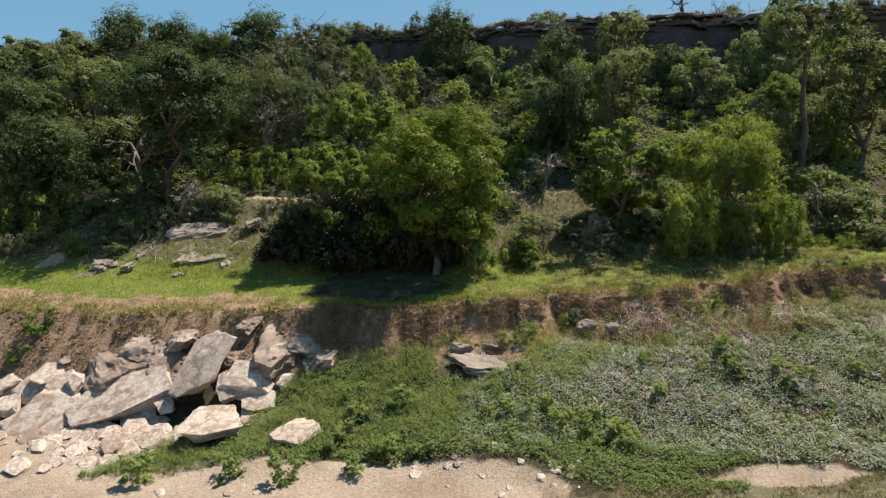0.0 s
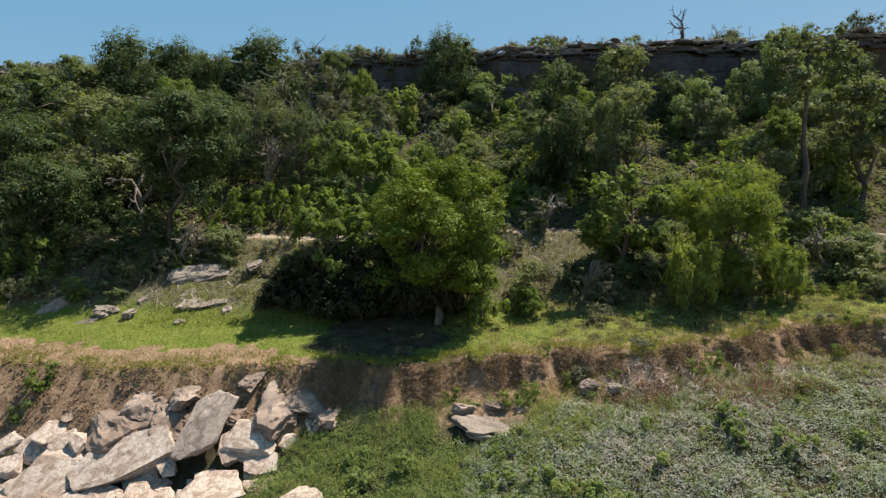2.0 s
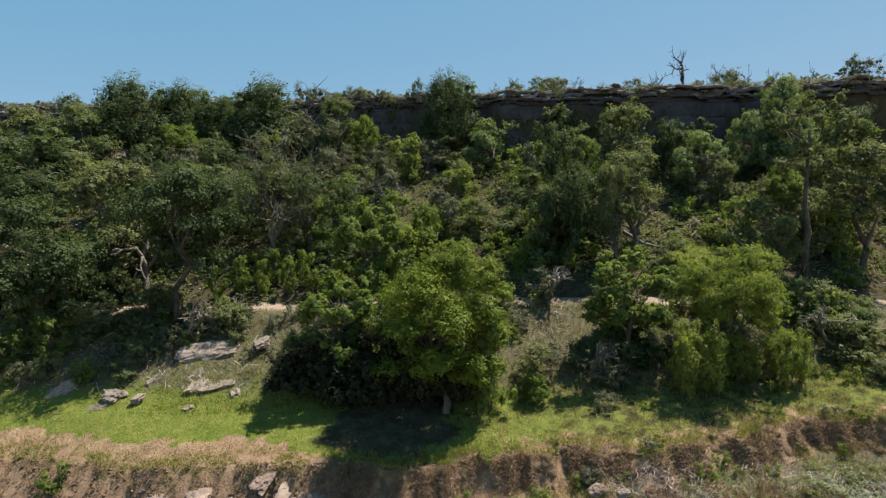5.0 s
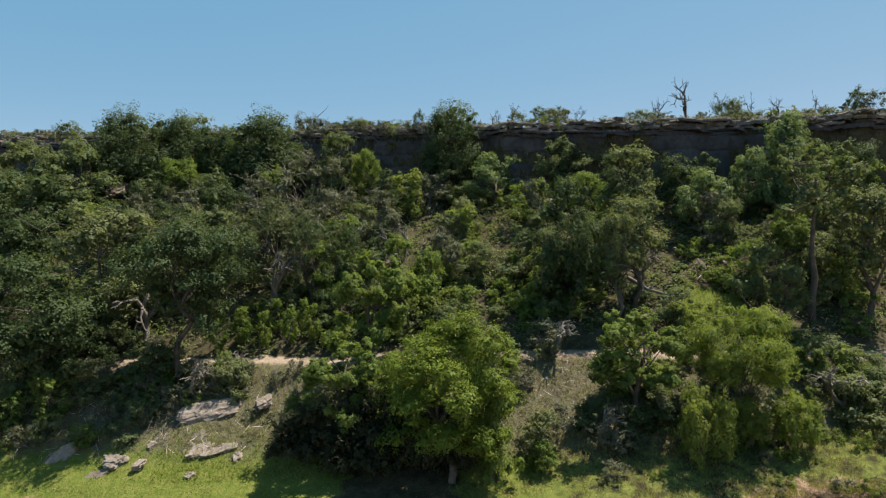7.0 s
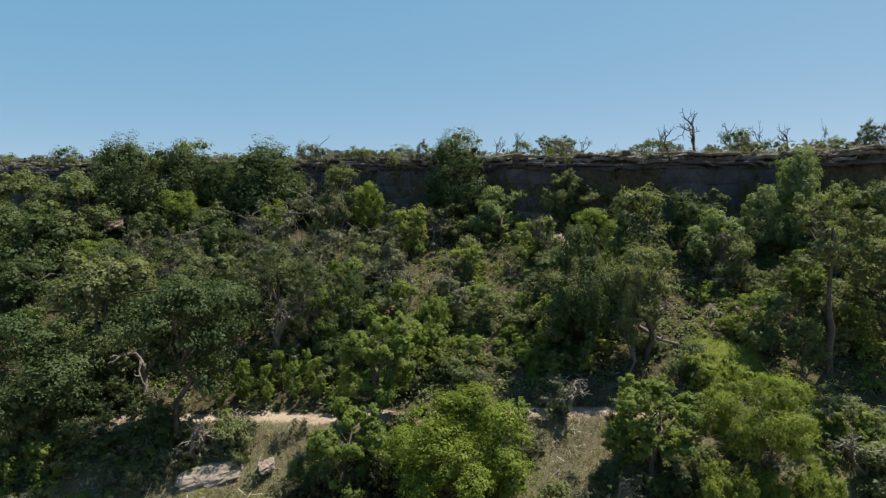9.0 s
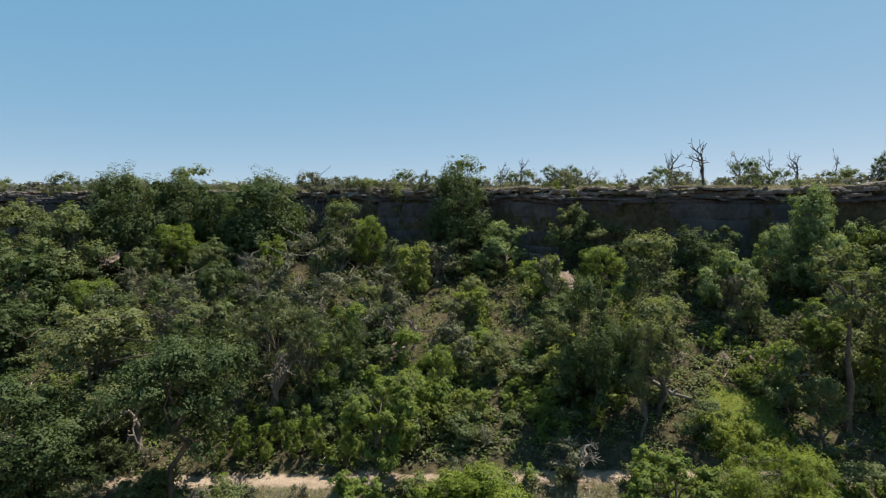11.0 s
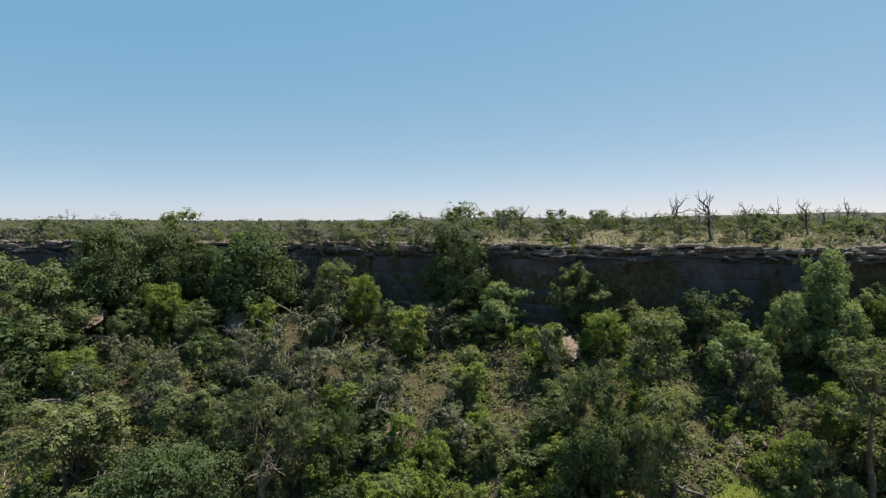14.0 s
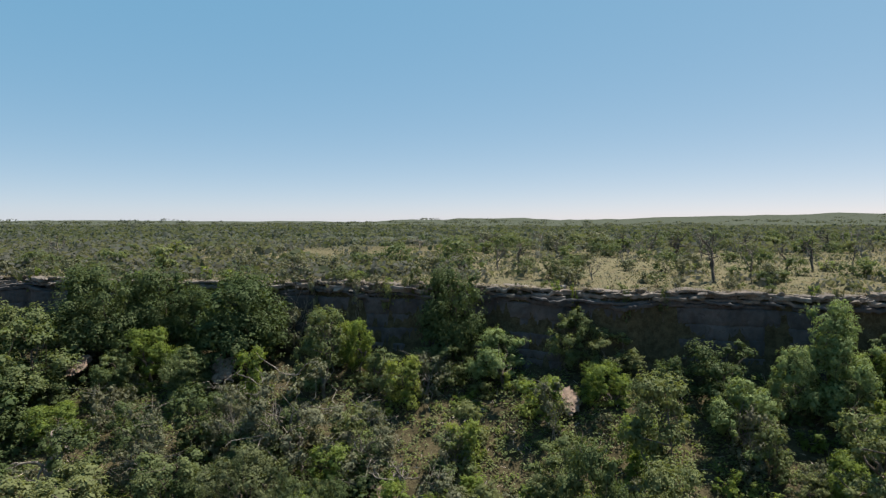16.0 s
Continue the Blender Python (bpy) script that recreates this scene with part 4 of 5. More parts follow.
for _ in range(70):
    x, y = STONE_RNG.uniform(-12, 4.5), STONE_RNG.uniform(16.2, 18.2)
    if x < 0 and STONE_RNG.random() < 0.6:
        continue
    s = STONE_RNG.uniform(0.08, 0.28)
    boulder(x, y, hz(x, y) + s * 0.1, s * 1.2, s, s * 0.8, 0, "cobble", "small rounded pale cobble on the gravel", "cobbles on the gravel")


# ---- the worn bank ----
def bank_face():
    """Bare earth between bench and weeds, hollowed under the turf."""
    r = np.random.default_rng(15)
    bx = np.arange(-7.5, 34.01, 0.1)
    rows = 18
    lip = np.interp(bx, SX, SK[:, 6, 0]) + lip_shift(bx)
    foot = np.interp(bx, SX, SK[:, 5, 0]) + lip_shift(bx)
    zt, zf = height(bx, lip + 0.35), height(bx, foot - 0.4)
    soft = np.maximum(np.clip((-bx - 5) / 2.5, 0, 1), np.clip(1.2 * np.sin(bx * 0.47 + 0.4) + 0.7 * np.sin(bx * 1.21), 0, 0.9) * (bx > 6))
    hollow = 0.10 + 0.12 * np.sin(bx * 0.8 + 1) + 0.03 * np.sin(bx * 2.7)
    pts = []
    for k in range(rows):
        s = k / (rows - 3)
        if s <= 1:
            yy = foot - 0.05 + (lip - foot + 0.1) * s - 0.4 * soft * (1 - s) + hollow * math.sin(math.pi * min(s * 1.05, 1)) ** 2 * (1 - 0.7 * soft)
            zz = zf - 0.2 + (zt - zf + 0.18) * s
        else:
            yy = lip + (0.3, 0.8)[k - rows + 2]
            zz = zt + (0.01, -0.12)[k - rows + 2]
        pts.append(np.stack([bx, yy, zz], 1))
    v = np.stack(pts)
    for k in range(rows - 1):
        for i in range(len(bx)):
            p = Vector(v[k, i])
            d = 0.22 * noise.noise(p * 0.9) + 0.24 * noise.noise(Vector((p.x * 2.2, p.y, p.z * 3.4))) + 0.24 * abs(noise.noise(Vector((p.x * 4.0, p.y, p.z * 7.0)))) + 0.12 * noise.noise(p * 11) - 0.16 * (rows - 6 < k < rows - 2)
            v[k, i, 1] -= d
            v[k, i, 2] += 0.3 * d * (k < rows - 3) * math.sin(math.pi * k / rows)
            v[k, i, 0] += 0.1 * noise.noise(p * 3.1 + Vector((7, 0, 0)))
    n = len(bx)
    i = np.arange(n - 1)
    q = np.concatenate([np.stack([i + k * n, i + 1 + k * n, i + 1 + (k + 1) * n, i + (k + 1) * n], 1) for k in range(rows - 1)])
    return tagged(new("bank", quick_mesh("bank", v.reshape(-1, 3), q, M_bank)), "eroded brown earth bank below the grassy bench", "bank", kind="structure")


bank_face()


# ---- the cliff ----
def cliff():
    """Beds of rock laid one on another, jointed into upright blocks, with a broken rim."""
    top = tagged(new("cliff"), "dark shaded limestone cliff with level ledges and broken rim", "cliff", kind="structure")
    r = np.random.default_rng(21)
    z, low = 17.6, 17.6
    cx = np.arange(-70, 70.01, 0.2)
    n = len(cx)
    sway = 0.10 * np.sin(cx * 0.13 + 2) + 0.07 * np.sin(cx * 0.41) + 0.04 * np.sin(cx * 1.3 + 1)

    def blocks_along(lo, hi, amount):
        out, at = np.zeros(n), 0
        while at < n:
            w = int(r.integers(lo, hi))
            out[at:at + w] = r.normal(0, amount)
            at += w
        return out
    column = blocks_along(6, 22, 0.22) + blocks_along(2, 8, 0.08)
    while z < RIM_Z - 0.05:
        f = (z - low) / (RIM_Z - low)
        broken = f > 0.80
        h = min(r.uniform(0.16, 0.38) if broken else r.uniform(0.5, 1.5), RIM_Z - z + 0.02)
        out = 0.45 - 0.5 * f + r.uniform(-0.07, 0.07) + (r.uniform(-0.1, 0.16) if broken else 0)
        line = out + column * (0.5 if broken else 1) + (blocks_along(3, 12, 0.30) if broken else blocks_along(4, 16, 0.07)) + r.normal(0, 0.03, n)
        line -= 0.5 * np.clip(np.sin(cx * 0.21 + 0.6) - 0.35, 0, 1) * (0.35 < f < 0.7)
        front = rim(cx) - 0.35 - line
        edge = r.normal(0, 0.03, n) + (blocks_along(3, 12, 0.08) if broken else 0)
        rows = [(front + 0.03, z), (front, z + 0.04), (front + r.normal(0, .04, n), z + h * 0.35), (front + r.normal(0, .04, n), z + h * 0.7), (front, z + h - 0.05), (front + 0.05, z + h), (rim(cx) + 1.2, z + h)]
        v = np.concatenate([np.stack([cx, yy, np.full(n, zz) + edge + sway], 1) for yy, zz in rows])
        i = np.arange(n - 1)
        q = np.concatenate([np.stack([i + j * n, i + 1 + j * n, i + 1 + (j + 1) * n, i + (j + 1) * n], 1) for j in range(len(rows) - 1)])
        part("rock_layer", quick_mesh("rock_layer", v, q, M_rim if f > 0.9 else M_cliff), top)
        z += h
    blocks = [stone_mesh(s, M_rim, 0.12, 1, 0.6) for s in range(30, 36)]
    for _ in range(290):
        x = r.uniform(-52, 48)
        w, h = r.uniform(0.25, 1.1) * r.uniform(0.6, 1.3), r.uniform(0.10, 0.32)
        ob = part("rim_stone", blocks[int(r.integers(6))], top)
        ob.matrix_world = pose(x, float(rim(x)) + r.uniform(-0.8, 0.7), RIM_Z + r.uniform(-0.55, 0.05), r.uniform(-14, 14), r.uniform(-14, 14), r.uniform(-40, 40)) @ Matrix.Diagonal((w, w * 0.7, h, 1))
    return top


cliff()


# ---- undergrowth ----
bush_a = tree("bush", 31, 1.6, 1.2, 0.0, 760, 0.125, M_oak, limbs=5, lumps=16, lump_size=0.46, stems=2, thick=0.02, label="low dark green bush on the wooded slope", category="bush", tufts=6)
bush_b = tree("leafy_bush", 32, 1.6, 1.2, 0.0, 760, 0.125, M_bright, limbs=5, lumps=16, lump_size=0.46, stems=2, thick=0.02, label="low fresh green bush on the slope", category="bush", tufts=6)
bush_c = tree("dry_bush", 33, 1.6, 1.2, 0.0, 760, 0.10, M_grey, M_dead, limbs=5, lumps=18, lump_size=0.42, stems=2, thick=0.02, label="greyish half-bare bush with dry twigs", category="bush", bare=5, tufts=6)
bush_d = tree("juniper_bush", 34, 1.6, 1.2, 0.0, 860, 0.115, M_juniper, limbs=4, lumps=16, lump_size=0.46, stems=2, thick=0.02, label="dark green juniper bush on dry ground", category="bush", tufts=6, slim=0.4)
BUSHES = [bush_a, bush_b, bush_c, bush_d]
rng = np.random.default_rng(77)


def open_ground(x, y):
    """Where the slope stays free of bushes."""
    p0, p1 = np.interp(x, SX, SK[:, 8, 0]), np.interp(x, SX, SK[:, 9, 0])
    return (p0 - 0.8 < y < p1 + 0.6) or (y < p0 and (-13.5 < x < -6.5 or 5 < x < 8.5 or -25 < x < -8 and y < 31)) or (math.hypot((x - 16.5) / 2.6, (y - 39.5) / 2.4) < 1) or y > rim(x) - 2.2 or abs(x) > y * 0.74 + 3


count = 0
while count < 100:
    x, y = rng.uniform(-50, 50), rng.uniform(34, 66)
    R = rng.uniform(1.2, 2.1)
    if open_ground(x, y) or open_ground(x, y - R * 0.7):
        continue
    model = (oak_c, oak_c, dark_c, bright_c, bright_c, grey_c)[int(rng.integers(6))]
    if x < -12 and model is not grey_c:
        model = dark_c
    plant(model, x, y, min(hz(x, y) + R * rng.uniform(1.6, 2.6), 24), R)
    count += 1
count = 0
while count < 120:
    x, y = rng.uniform(-50, 50), rng.uniform(31, 60)
    if open_ground(x, y) or (y < 34 and -8 < x < -3):
        continue
    R = rng.uniform(0.6, 1.3)
    plant(BUSHES[int(rng.choice([0, 1, 1, 2]))], x, y, hz(x, y) + R * rng.uniform(0.8, 1.5), R)
    count += 1

count = 0
while count < 120:
    x, y = rng.uniform(-26, 24), rng.uniform(30.2, 35.2)
    if (-12 < x < -8.5 and y > 33) or 5.5 < x < 7.5 or (x < -6 and y < 31.2) or (-15.5 < x < -9 and y < 33.2):
        continue
    R = rng.uniform(0.6, 1.2)
    plant(BUSHES[int(rng.choice([0, 0, 1, 1, 2]))], x, y, hz(x, y) + R * rng.uniform(0.9, 1.7), R)
    count += 1

count = 0
while count < 34:
    x, y = rng.uniform(5.5, 21), rng.uniform(27.6, 31.2)
    R = rng.uniform(0.35, 0.9) * (y - 24) / 6
    plant(BUSHES[int(rng.choice([0, 1, 1, 2, 2]))], x, y, hz(x, y) + R * rng.uniform(0.9, 1.5), R)
    count += 1
count = 0
while count < 46:
    x, y = rng.uniform(-9, 9), rng.uniform(37.6, 45.5)
    R = rng.uniform(0.7, 1.5)
    plant((bush_b, bush_b, bush_a, bright_c)[int(rng.integers(4))], x, y, hz(x, y) + R * rng.uniform(0.9, 1.5), R)
    count += 1
count = 0
while count < 26:
    x, y = rng.uniform(-27, -13), rng.uniform(33.8, 35.6)
    R = rng.uniform(0.5, 1.1)
    plant(BUSHES[int(rng.choice([0, 1, 2, 2]))], x, y, hz(x, y) + R * rng.uniform(1.0, 1.7), R)
    count += 1
for x, y, R in ((-15.6, 33.4, 0.8), (-14.2, 34.2, 0.9), (-12.0, 34.4, 0.6), (-10.2, 34.6, 0.5), (-9.0, 33.4, 0.5), (-11.2, 32.6, 0.4), (-16.9, 32.4, 0.6), (-18.8, 32.6, 0.7), (-9.4, 35.2, 0.6), (-16.9, 24.9, 0.7), (-17.3, 24.2, 0.5), (-22.4, 31.2, 0.8)):
    plant(bush_b if y < 26 else bush_c, x, y, hz(x, y) + R * 1.6, R)
for _ in range(34):
    x = float(rng.choice([rng.uniform(-28, -14.5), rng.uniform(-5.5, 3.5), rng.uniform(9.5, 19)]))
    y = float(np.interp(x, SX, SK[:, 8, 0])) - rng.uniform(0.1, 0.9)
    R = rng.uniform(0.6, 1.1)
    plant((bush_a, bush_a, bush_b, bush_c)[int(rng.integers(4))], x, y, hz(x, y) + R * rng.uniform(1.2, 1.8), R)
plant(willow_c, 14.6, 38.2, hz(14.6, 38.2) + 1.7, 1.9)
plant(willow_c, 17.2, 37.8, hz(17.2, 37.8) + 1.3, 1.7)
plant(tall, 20.8, 43.0, 17.0, 1.2)
weed_tall = tree("tall_weed", 35, 1.0, 0.6, 0.0, 320, 0.11, M_weed, limbs=4, lumps=12, lump_size=0.42, stems=2, thick=0.012, label="tall leafy green weed on the river bank", category="weed", tufts=5)
count = 0
while count < 45:
    x, y = rng.uniform(-10, 21), rng.uniform(17.6, 23.5)
    if (x < -4 and y > 18.4 + 0.3 * (x + 12)) or (x > 8 and y < 18 and abs(x - 10.8) < 3.2) or rng.random() < 0.05 * (x + 4) or y > 21.8 + 0.05 * x or math.hypot(x + 5.1, y - 20) < 1.6:
        continue
    R = rng.uniform(0.25, 0.6)
    plant(weed_tall, x, y, hz(x, y) + R * rng.uniform(0.9, 1.6), R)
    count += 1
retire(weed_tall)

# ---- plateau ----
snag_a = bare_tree("dead_tree", 41, 5.0, M_char, "leafless scorched dead tree on the plateau rim", 0.7)
snag_b = bare_tree("dead_tree", 42, 5.0, M_dead, "grey leafless dead tree on the plateau rim", 0.7)
snag_c = bare_tree("dead_tree", 43, 5.0, M_char, "crooked dark dead tree on the plateau rim", 0.75)
plant(snag_c, 23.9, 72.0, 31.4, 1.7)
plant(snag_b, 27.5, 63.5, 30.4, 1.4)
plant(snag_a, 32.0, 66.0, 30.9, 1.5)
plant(snag_c, 35.4, 67.5, 30.8, 1.6)
plant(snag_a, 37.2, 64.0, 30.8, 1.1)
plant(snag_b, 39.4, 62.0, 29.4, 1.1)
plant(snag_b, 18.9, 75.0, 29.6, 1.0)
plant(snag_b, 12.4, 62.3, 28.8, 0.9)
plant(snag_c, 6.7, 69.0, 30.2, 1.2)
plant(snag_b, 4.6, 71.0, 30.0, 1.1)
plant(snag_c, 22.7, 61.0, hz(22.7, 61.0) + 4.6, 1.9)
plant(snag_b, 63.9, 104.1, hz(63.9, 104.1) + 4.7, 2.4)
plant(snag_a, 28.0, 105.7, hz(28.0, 105.7) + 3.7, 2.6)
plant(snag_b, 26.6, 118.2, hz(26.6, 118.2) + 3.1, 2.0)
plant(snag_b, 112.4, 167.9, hz(112.4, 167.9) + 4.6, 2.6)
plant(snag_c, 43.2, 96.5, hz(43.2, 96.5) + 3.6, 2.0)
plant(snag_b, 45.9, 118.4, hz(45.9, 118.4) + 3.7, 1.8)
plant(snag_c, 61.4, 106.3, hz(61.4, 106.3) + 3.9, 2.2)
plant(snag_a, 38.5, 120.7, hz(38.5, 120.7) + 3.8, 2.5)
plant(snag_b, 16.0, 98.9, hz(16.0, 98.9) + 2.7, 1.5)
plant(snag_c, 6.7, 103.9, hz(6.7, 103.9) + 3.0, 1.8)
plant(snag_b, 27.0, 94.6, hz(27.0, 94.6) + 2.6, 1.4)
plant(snag_b, 19.2, 131.6, hz(19.2, 131.6) + 3.2, 2.0)
plant(snag_b, -4.4, 100.8, hz(-4.4, 100.8) + 2.9, 1.7)
plant(snag_b, -56.2, 94.5, hz(-56.2, 94.5) + 3.0, 1.6)
plant(bush_d, 0.8, 70.5, hz(0.8, 70.5) + 3.8, 2.7)
plant(bush_d, 6.6, 64.7, hz(6.6, 64.7) + 1.9, 1.2)
plant(bush_c, 10.0, 60.8, hz(10.0, 60.8) + 1.8, 1.7)
plant(bush_d, 20.9, 67.5, hz(20.9, 67.5) + 2.3, 1.6)
plant(bush_d, 27.9, 63.1, hz(27.9, 63.1) + 2.8, 1.6)
plant(bush_d, 32.5, 64.9, hz(32.5, 64.9) + 1.9, 1.3)
plant(bush_b, 22.9, 66.9, hz(22.9, 66.9) + 1.2, 0.9)
plant(bush_a, 26.9, 59.8, hz(26.9, 59.8) + 1.4, 1.3)
plant(bush_a, 28.5, 60.5, hz(28.5, 60.5) + 1.2, 1.0)
plant(bush_d, 21.9, 90.7, hz(21.9, 90.7) + 2.0, 1.7)
plant(bush_a, 16.1, 91.6, hz(16.1, 91.6) + 1.7, 1.4)
plant(bush_d, 10.1, 108.6, hz(10.1, 108.6) + 3.2, 3.5)
plant(bush_a, 5.3, 98.9, hz(5.3, 98.9) + 2.1, 1.7)
plant(bush_a, 37.3, 62.0, hz(37.3, 62.0) + 2.0, 1.4)
plant(bush_c, 37.6, 67.6, hz(37.6, 67.6) + 1.1, 1.1)
plant(bush_b, 38.0, 69.1, hz(38.0, 69.1) + 1.1, 1.0)
plant(bush_c, 17.4, 61.5, hz(17.4, 61.5) + 1.0, 0.9)
plant(bush_a, 26.3, 64.3, hz(26.3, 64.3) + 1.1, 0.9)
plant(bush_d, 25.2, 68.0, hz(25.2, 68.0) + 1.1, 1.1)
plant(bush_c, 18.2, 70.8, hz(18.2, 70.8) + 1.1, 1.0)
plant(bush_d, 13.8, 75.0, hz(13.8, 75.0) + 1.4, 1.0)
plant(bush_d, 24.1, 83.5, hz(24.1, 83.5) + 1.6, 1.2)
plant(bush_a, 33.5, 80.8, hz(33.5, 80.8) + 1.5, 1.3)
plant(bush_d, -6.1, 77.6, hz(-6.1, 77.6) + 2.7, 2.1)
plant(bush_c, -2.4, 70.0, hz(-2.4, 70.0) + 1.6, 1.4)
plant(bush_a, -30.5, 73.1, hz(-30.5, 73.1) + 3.2, 2.4)
plant(bush_c, -16.2, 69.5, hz(-16.2, 69.5) + 2.1, 1.5)
plant(bush_c, -13.3, 72.1, hz(-13.3, 72.1) + 1.7, 1.5)
plant(bush_d, -10.3, 76.9, hz(-10.3, 76.9) + 1.6, 1.6)
plant(bush_c, -22.1, 73.4, hz(-22.1, 73.4) + 1.8, 1.5)
plant(bush_a, -39.2, 77.9, hz(-39.2, 77.9) + 2.0, 1.7)
plant(bush_d, -45.8, 74.1, hz(-45.8, 74.1) + 2.2, 1.8)
plant(bush_c, -40.0, 71.6, hz(-40.0, 71.6) + 1.7, 1.3)
drift = bare_tree("bare_brush", 44, 4.0, M_dead, "tangle of bare pale grey branches among the bushes", 0.9)
plant(drift, 5.2, 35.2, hz(5.2, 35.2) + 2.3, 1.6)
plant(drift, -19.5, 38.5, hz(-19.5, 38.5) + 5.6, 2.2)
plant(drift, -12.2, 40.5, hz(-12.2, 40.5) + 4.6, 1.8)
plant(drift, -4.0, 44.5, hz(-4.0, 44.5) + 3.6, 1.8)
plant(drift, 12.0, 41.4, hz(12.0, 41.4) + 3.2, 1.8)
plant(drift, 6.6, 30.2, hz(6.6, 30.2) + 1.7, 1.4)
plant(drift, -15.0, 34.0, hz(-15.0, 34.0) + 2.2, 1.8)
plant(drift, -13.0, 34.8, hz(-13.0, 34.8) + 1.6, 1.6)
plant(drift, 19.5, 31.5, hz(19.5, 31.5) + 2.2, 1.6)
plant(drift, -27.0, 46.5, hz(-27.0, 46.5) + 4.5, 2.2)
retire(drift)


def fallen_log(a, b, radius, seed):
    """A bare trunk lying on the slope, with stubs of branches."""
    r = np.random.default_rng(seed)
    wood = Tubes(7)
    line = bent(r, a, b, 5, 0.04)
    rings = wood.limb(line, [radius * (1 - 0.12 * i) for i in range(6)])
    for j in (2, 3, 4):
        wood.limb(bent(r, line[j], line[j] + Vector((r.normal(0, .5), r.normal(0, .3), r.uniform(.3, .8))), 3, 0.15), [radius * f for f in (.5, .4, .25, .1)], rings[j])
    return tagged(new("fallen_log", wood.mesh("fallen_log", M_dead)), "weathered grey fallen trunk on the slope", "log")


fallen_log((11.3, 41.0, hz(11.3, 41.0) + 1.5), (14.9, 40.2, hz(14.9, 40.2) + 0.15), 0.14, 3)
fallen_log((19.4, 42.2, hz(19.4, 42.2) + 0.5), (21.6, 41.6, hz(21.6, 41.6) + 1.1), 0.1, 4)
for x in np.arange(-2.5, 21, 0.75):
    lip = float(np.interp(x, SX, SK[:, 6, 0]) + lip_shift(np.array([x]))[0])
    x, y = x + rng.normal(0, 0.3), lip + rng.choice([-1.3, -0.8, 0.5]) + rng.normal(0, 0.2)
    R = rng.uniform(0.25, 0.55)
    plant((bush_c, bush_b, bush_b)[int(rng.integers(3))], x, y, hz(x, y) + R * rng.uniform(0.9, 1.4), R)
count = 0
while count < 110:
    y = 50 + 85 * rng.random() ** 1.5
    x = rng.uniform(-0.78, 0.78) * y
    if y < rim(x) + 0.6:
        continue
    R = rng.uniform(0.35, 1.15)
    plant(BUSHES[int(rng.choice([0, 2, 2, 3, 3]))], x, y, hz(x, y) + R * rng.uniform(0.9, 1.8), R)
    count += 1
for _ in range(75):
    y = rng.uniform(88, 165)
    x = rng.uniform(-0.1, 0.78) * y
    R = rng.uniform(0.8, 2.3)
    plant(BUSHES[int(rng.choice([0, 3, 3, 2]))], x, y, hz(x, y) + R * rng.uniform(1.0, 1.6), R)
for _ in range(45):
    y = rng.uniform(88, 160)
    x = rng.uniform(0.0, 0.78) * y
    if y > rim(x) + 1:
        h = rng.uniform(1.8, 3.4)
        plant((snag_a, snag_b, snag_c)[int(rng.integers(3))], x, y, hz(x, y) + h, h * 0.42)
for _ in range(85):
    x = rng.uniform(-46, 40)
    y = float(rim(x)) + rng.uniform(-0.5, 1.6)
    R = rng.uniform(0.25, 0.75) * (1.3 if x < 2 else 0.9)
    plant(BUSHES[int(rng.choice([0, 1, 2, 2, 3]))], x, y, RIM_Z + R * rng.uniform(0.8, 1.6), R)
retire(*MODELS, *BUSHES, snag_a, snag_b, snag_c)


def scrub(name, material, n, near, spread, per, leaf, closed, seed, label):
    """The scrub that covers the plain up to the skyline, as clumps of leaves."""
    r = np.random.default_rng(seed)
    y = near * np.exp(r.random(n) * spread)
    x = r.uniform(-0.8, 0.8, len(y)) * y
    patch = wave(x, y, 0.045, 0.1 * seed) + wave(x, y, 0.012, 0.02 * seed) + closed * np.clip((y - 90) / 120, 0, 1) - 0.9 * np.clip(x / 25, -1, 0.6) * np.exp(-((y - 60) / 40) ** 2)
    keep = (patch + r.normal(0, 0.5, len(y)) > 0.05) & (y > rim(x) + 0.8)
    x, y = x[keep], y[keep]
    n = len(x)
    size = (0.2 + 2.0 * r.random(n) ** 3.2) * (0.75 + y / 400)
    d = r.normal(0, 1, (n * per, 3))
    d[:, 2] = np.abs(d[:, 2])
    d /= np.linalg.norm(d, axis=1, keepdims=True)
    s = np.repeat(size, per)[:, None]
    at = np.stack([np.repeat(x, per), np.repeat(y, per), np.repeat(height(x, y), per)], 1) + d * s * r.uniform(0.6, 1.05, (n * per, 1)) * np.array([1.5, 1.5, 0.62])
    v, q = leaf_quads(r, at, d + r.normal(0, 0.3, d.shape), leaf, leaf * 0.75)
    own = np.repeat(s[:, 0] * 0.95, 4)[:, None]
    v = np.repeat(at, 4, axis=0) + (v - np.repeat(at, 4, axis=0)) * own
    return tagged(new(name, quick_mesh(name, v, q, material)), label, "scrub", kind="stuff")


scrub("near_scrub", M_scrub, 9000, 50, 1.1, 30, 0.36, 0.25, 9, "small grey-green shrubs scattered over the plateau")
scrub("far_scrub", M_scrub, 11000, 90, 3.2, 14, 0.6, 1.5, 10, "grey-green scrub covering the far plain")
scrub("cedar_scrub", M_cedar, 9000, 66, 3.0, 14, 0.6, 0.4, 14, "patches of darker green cedar on the plain")


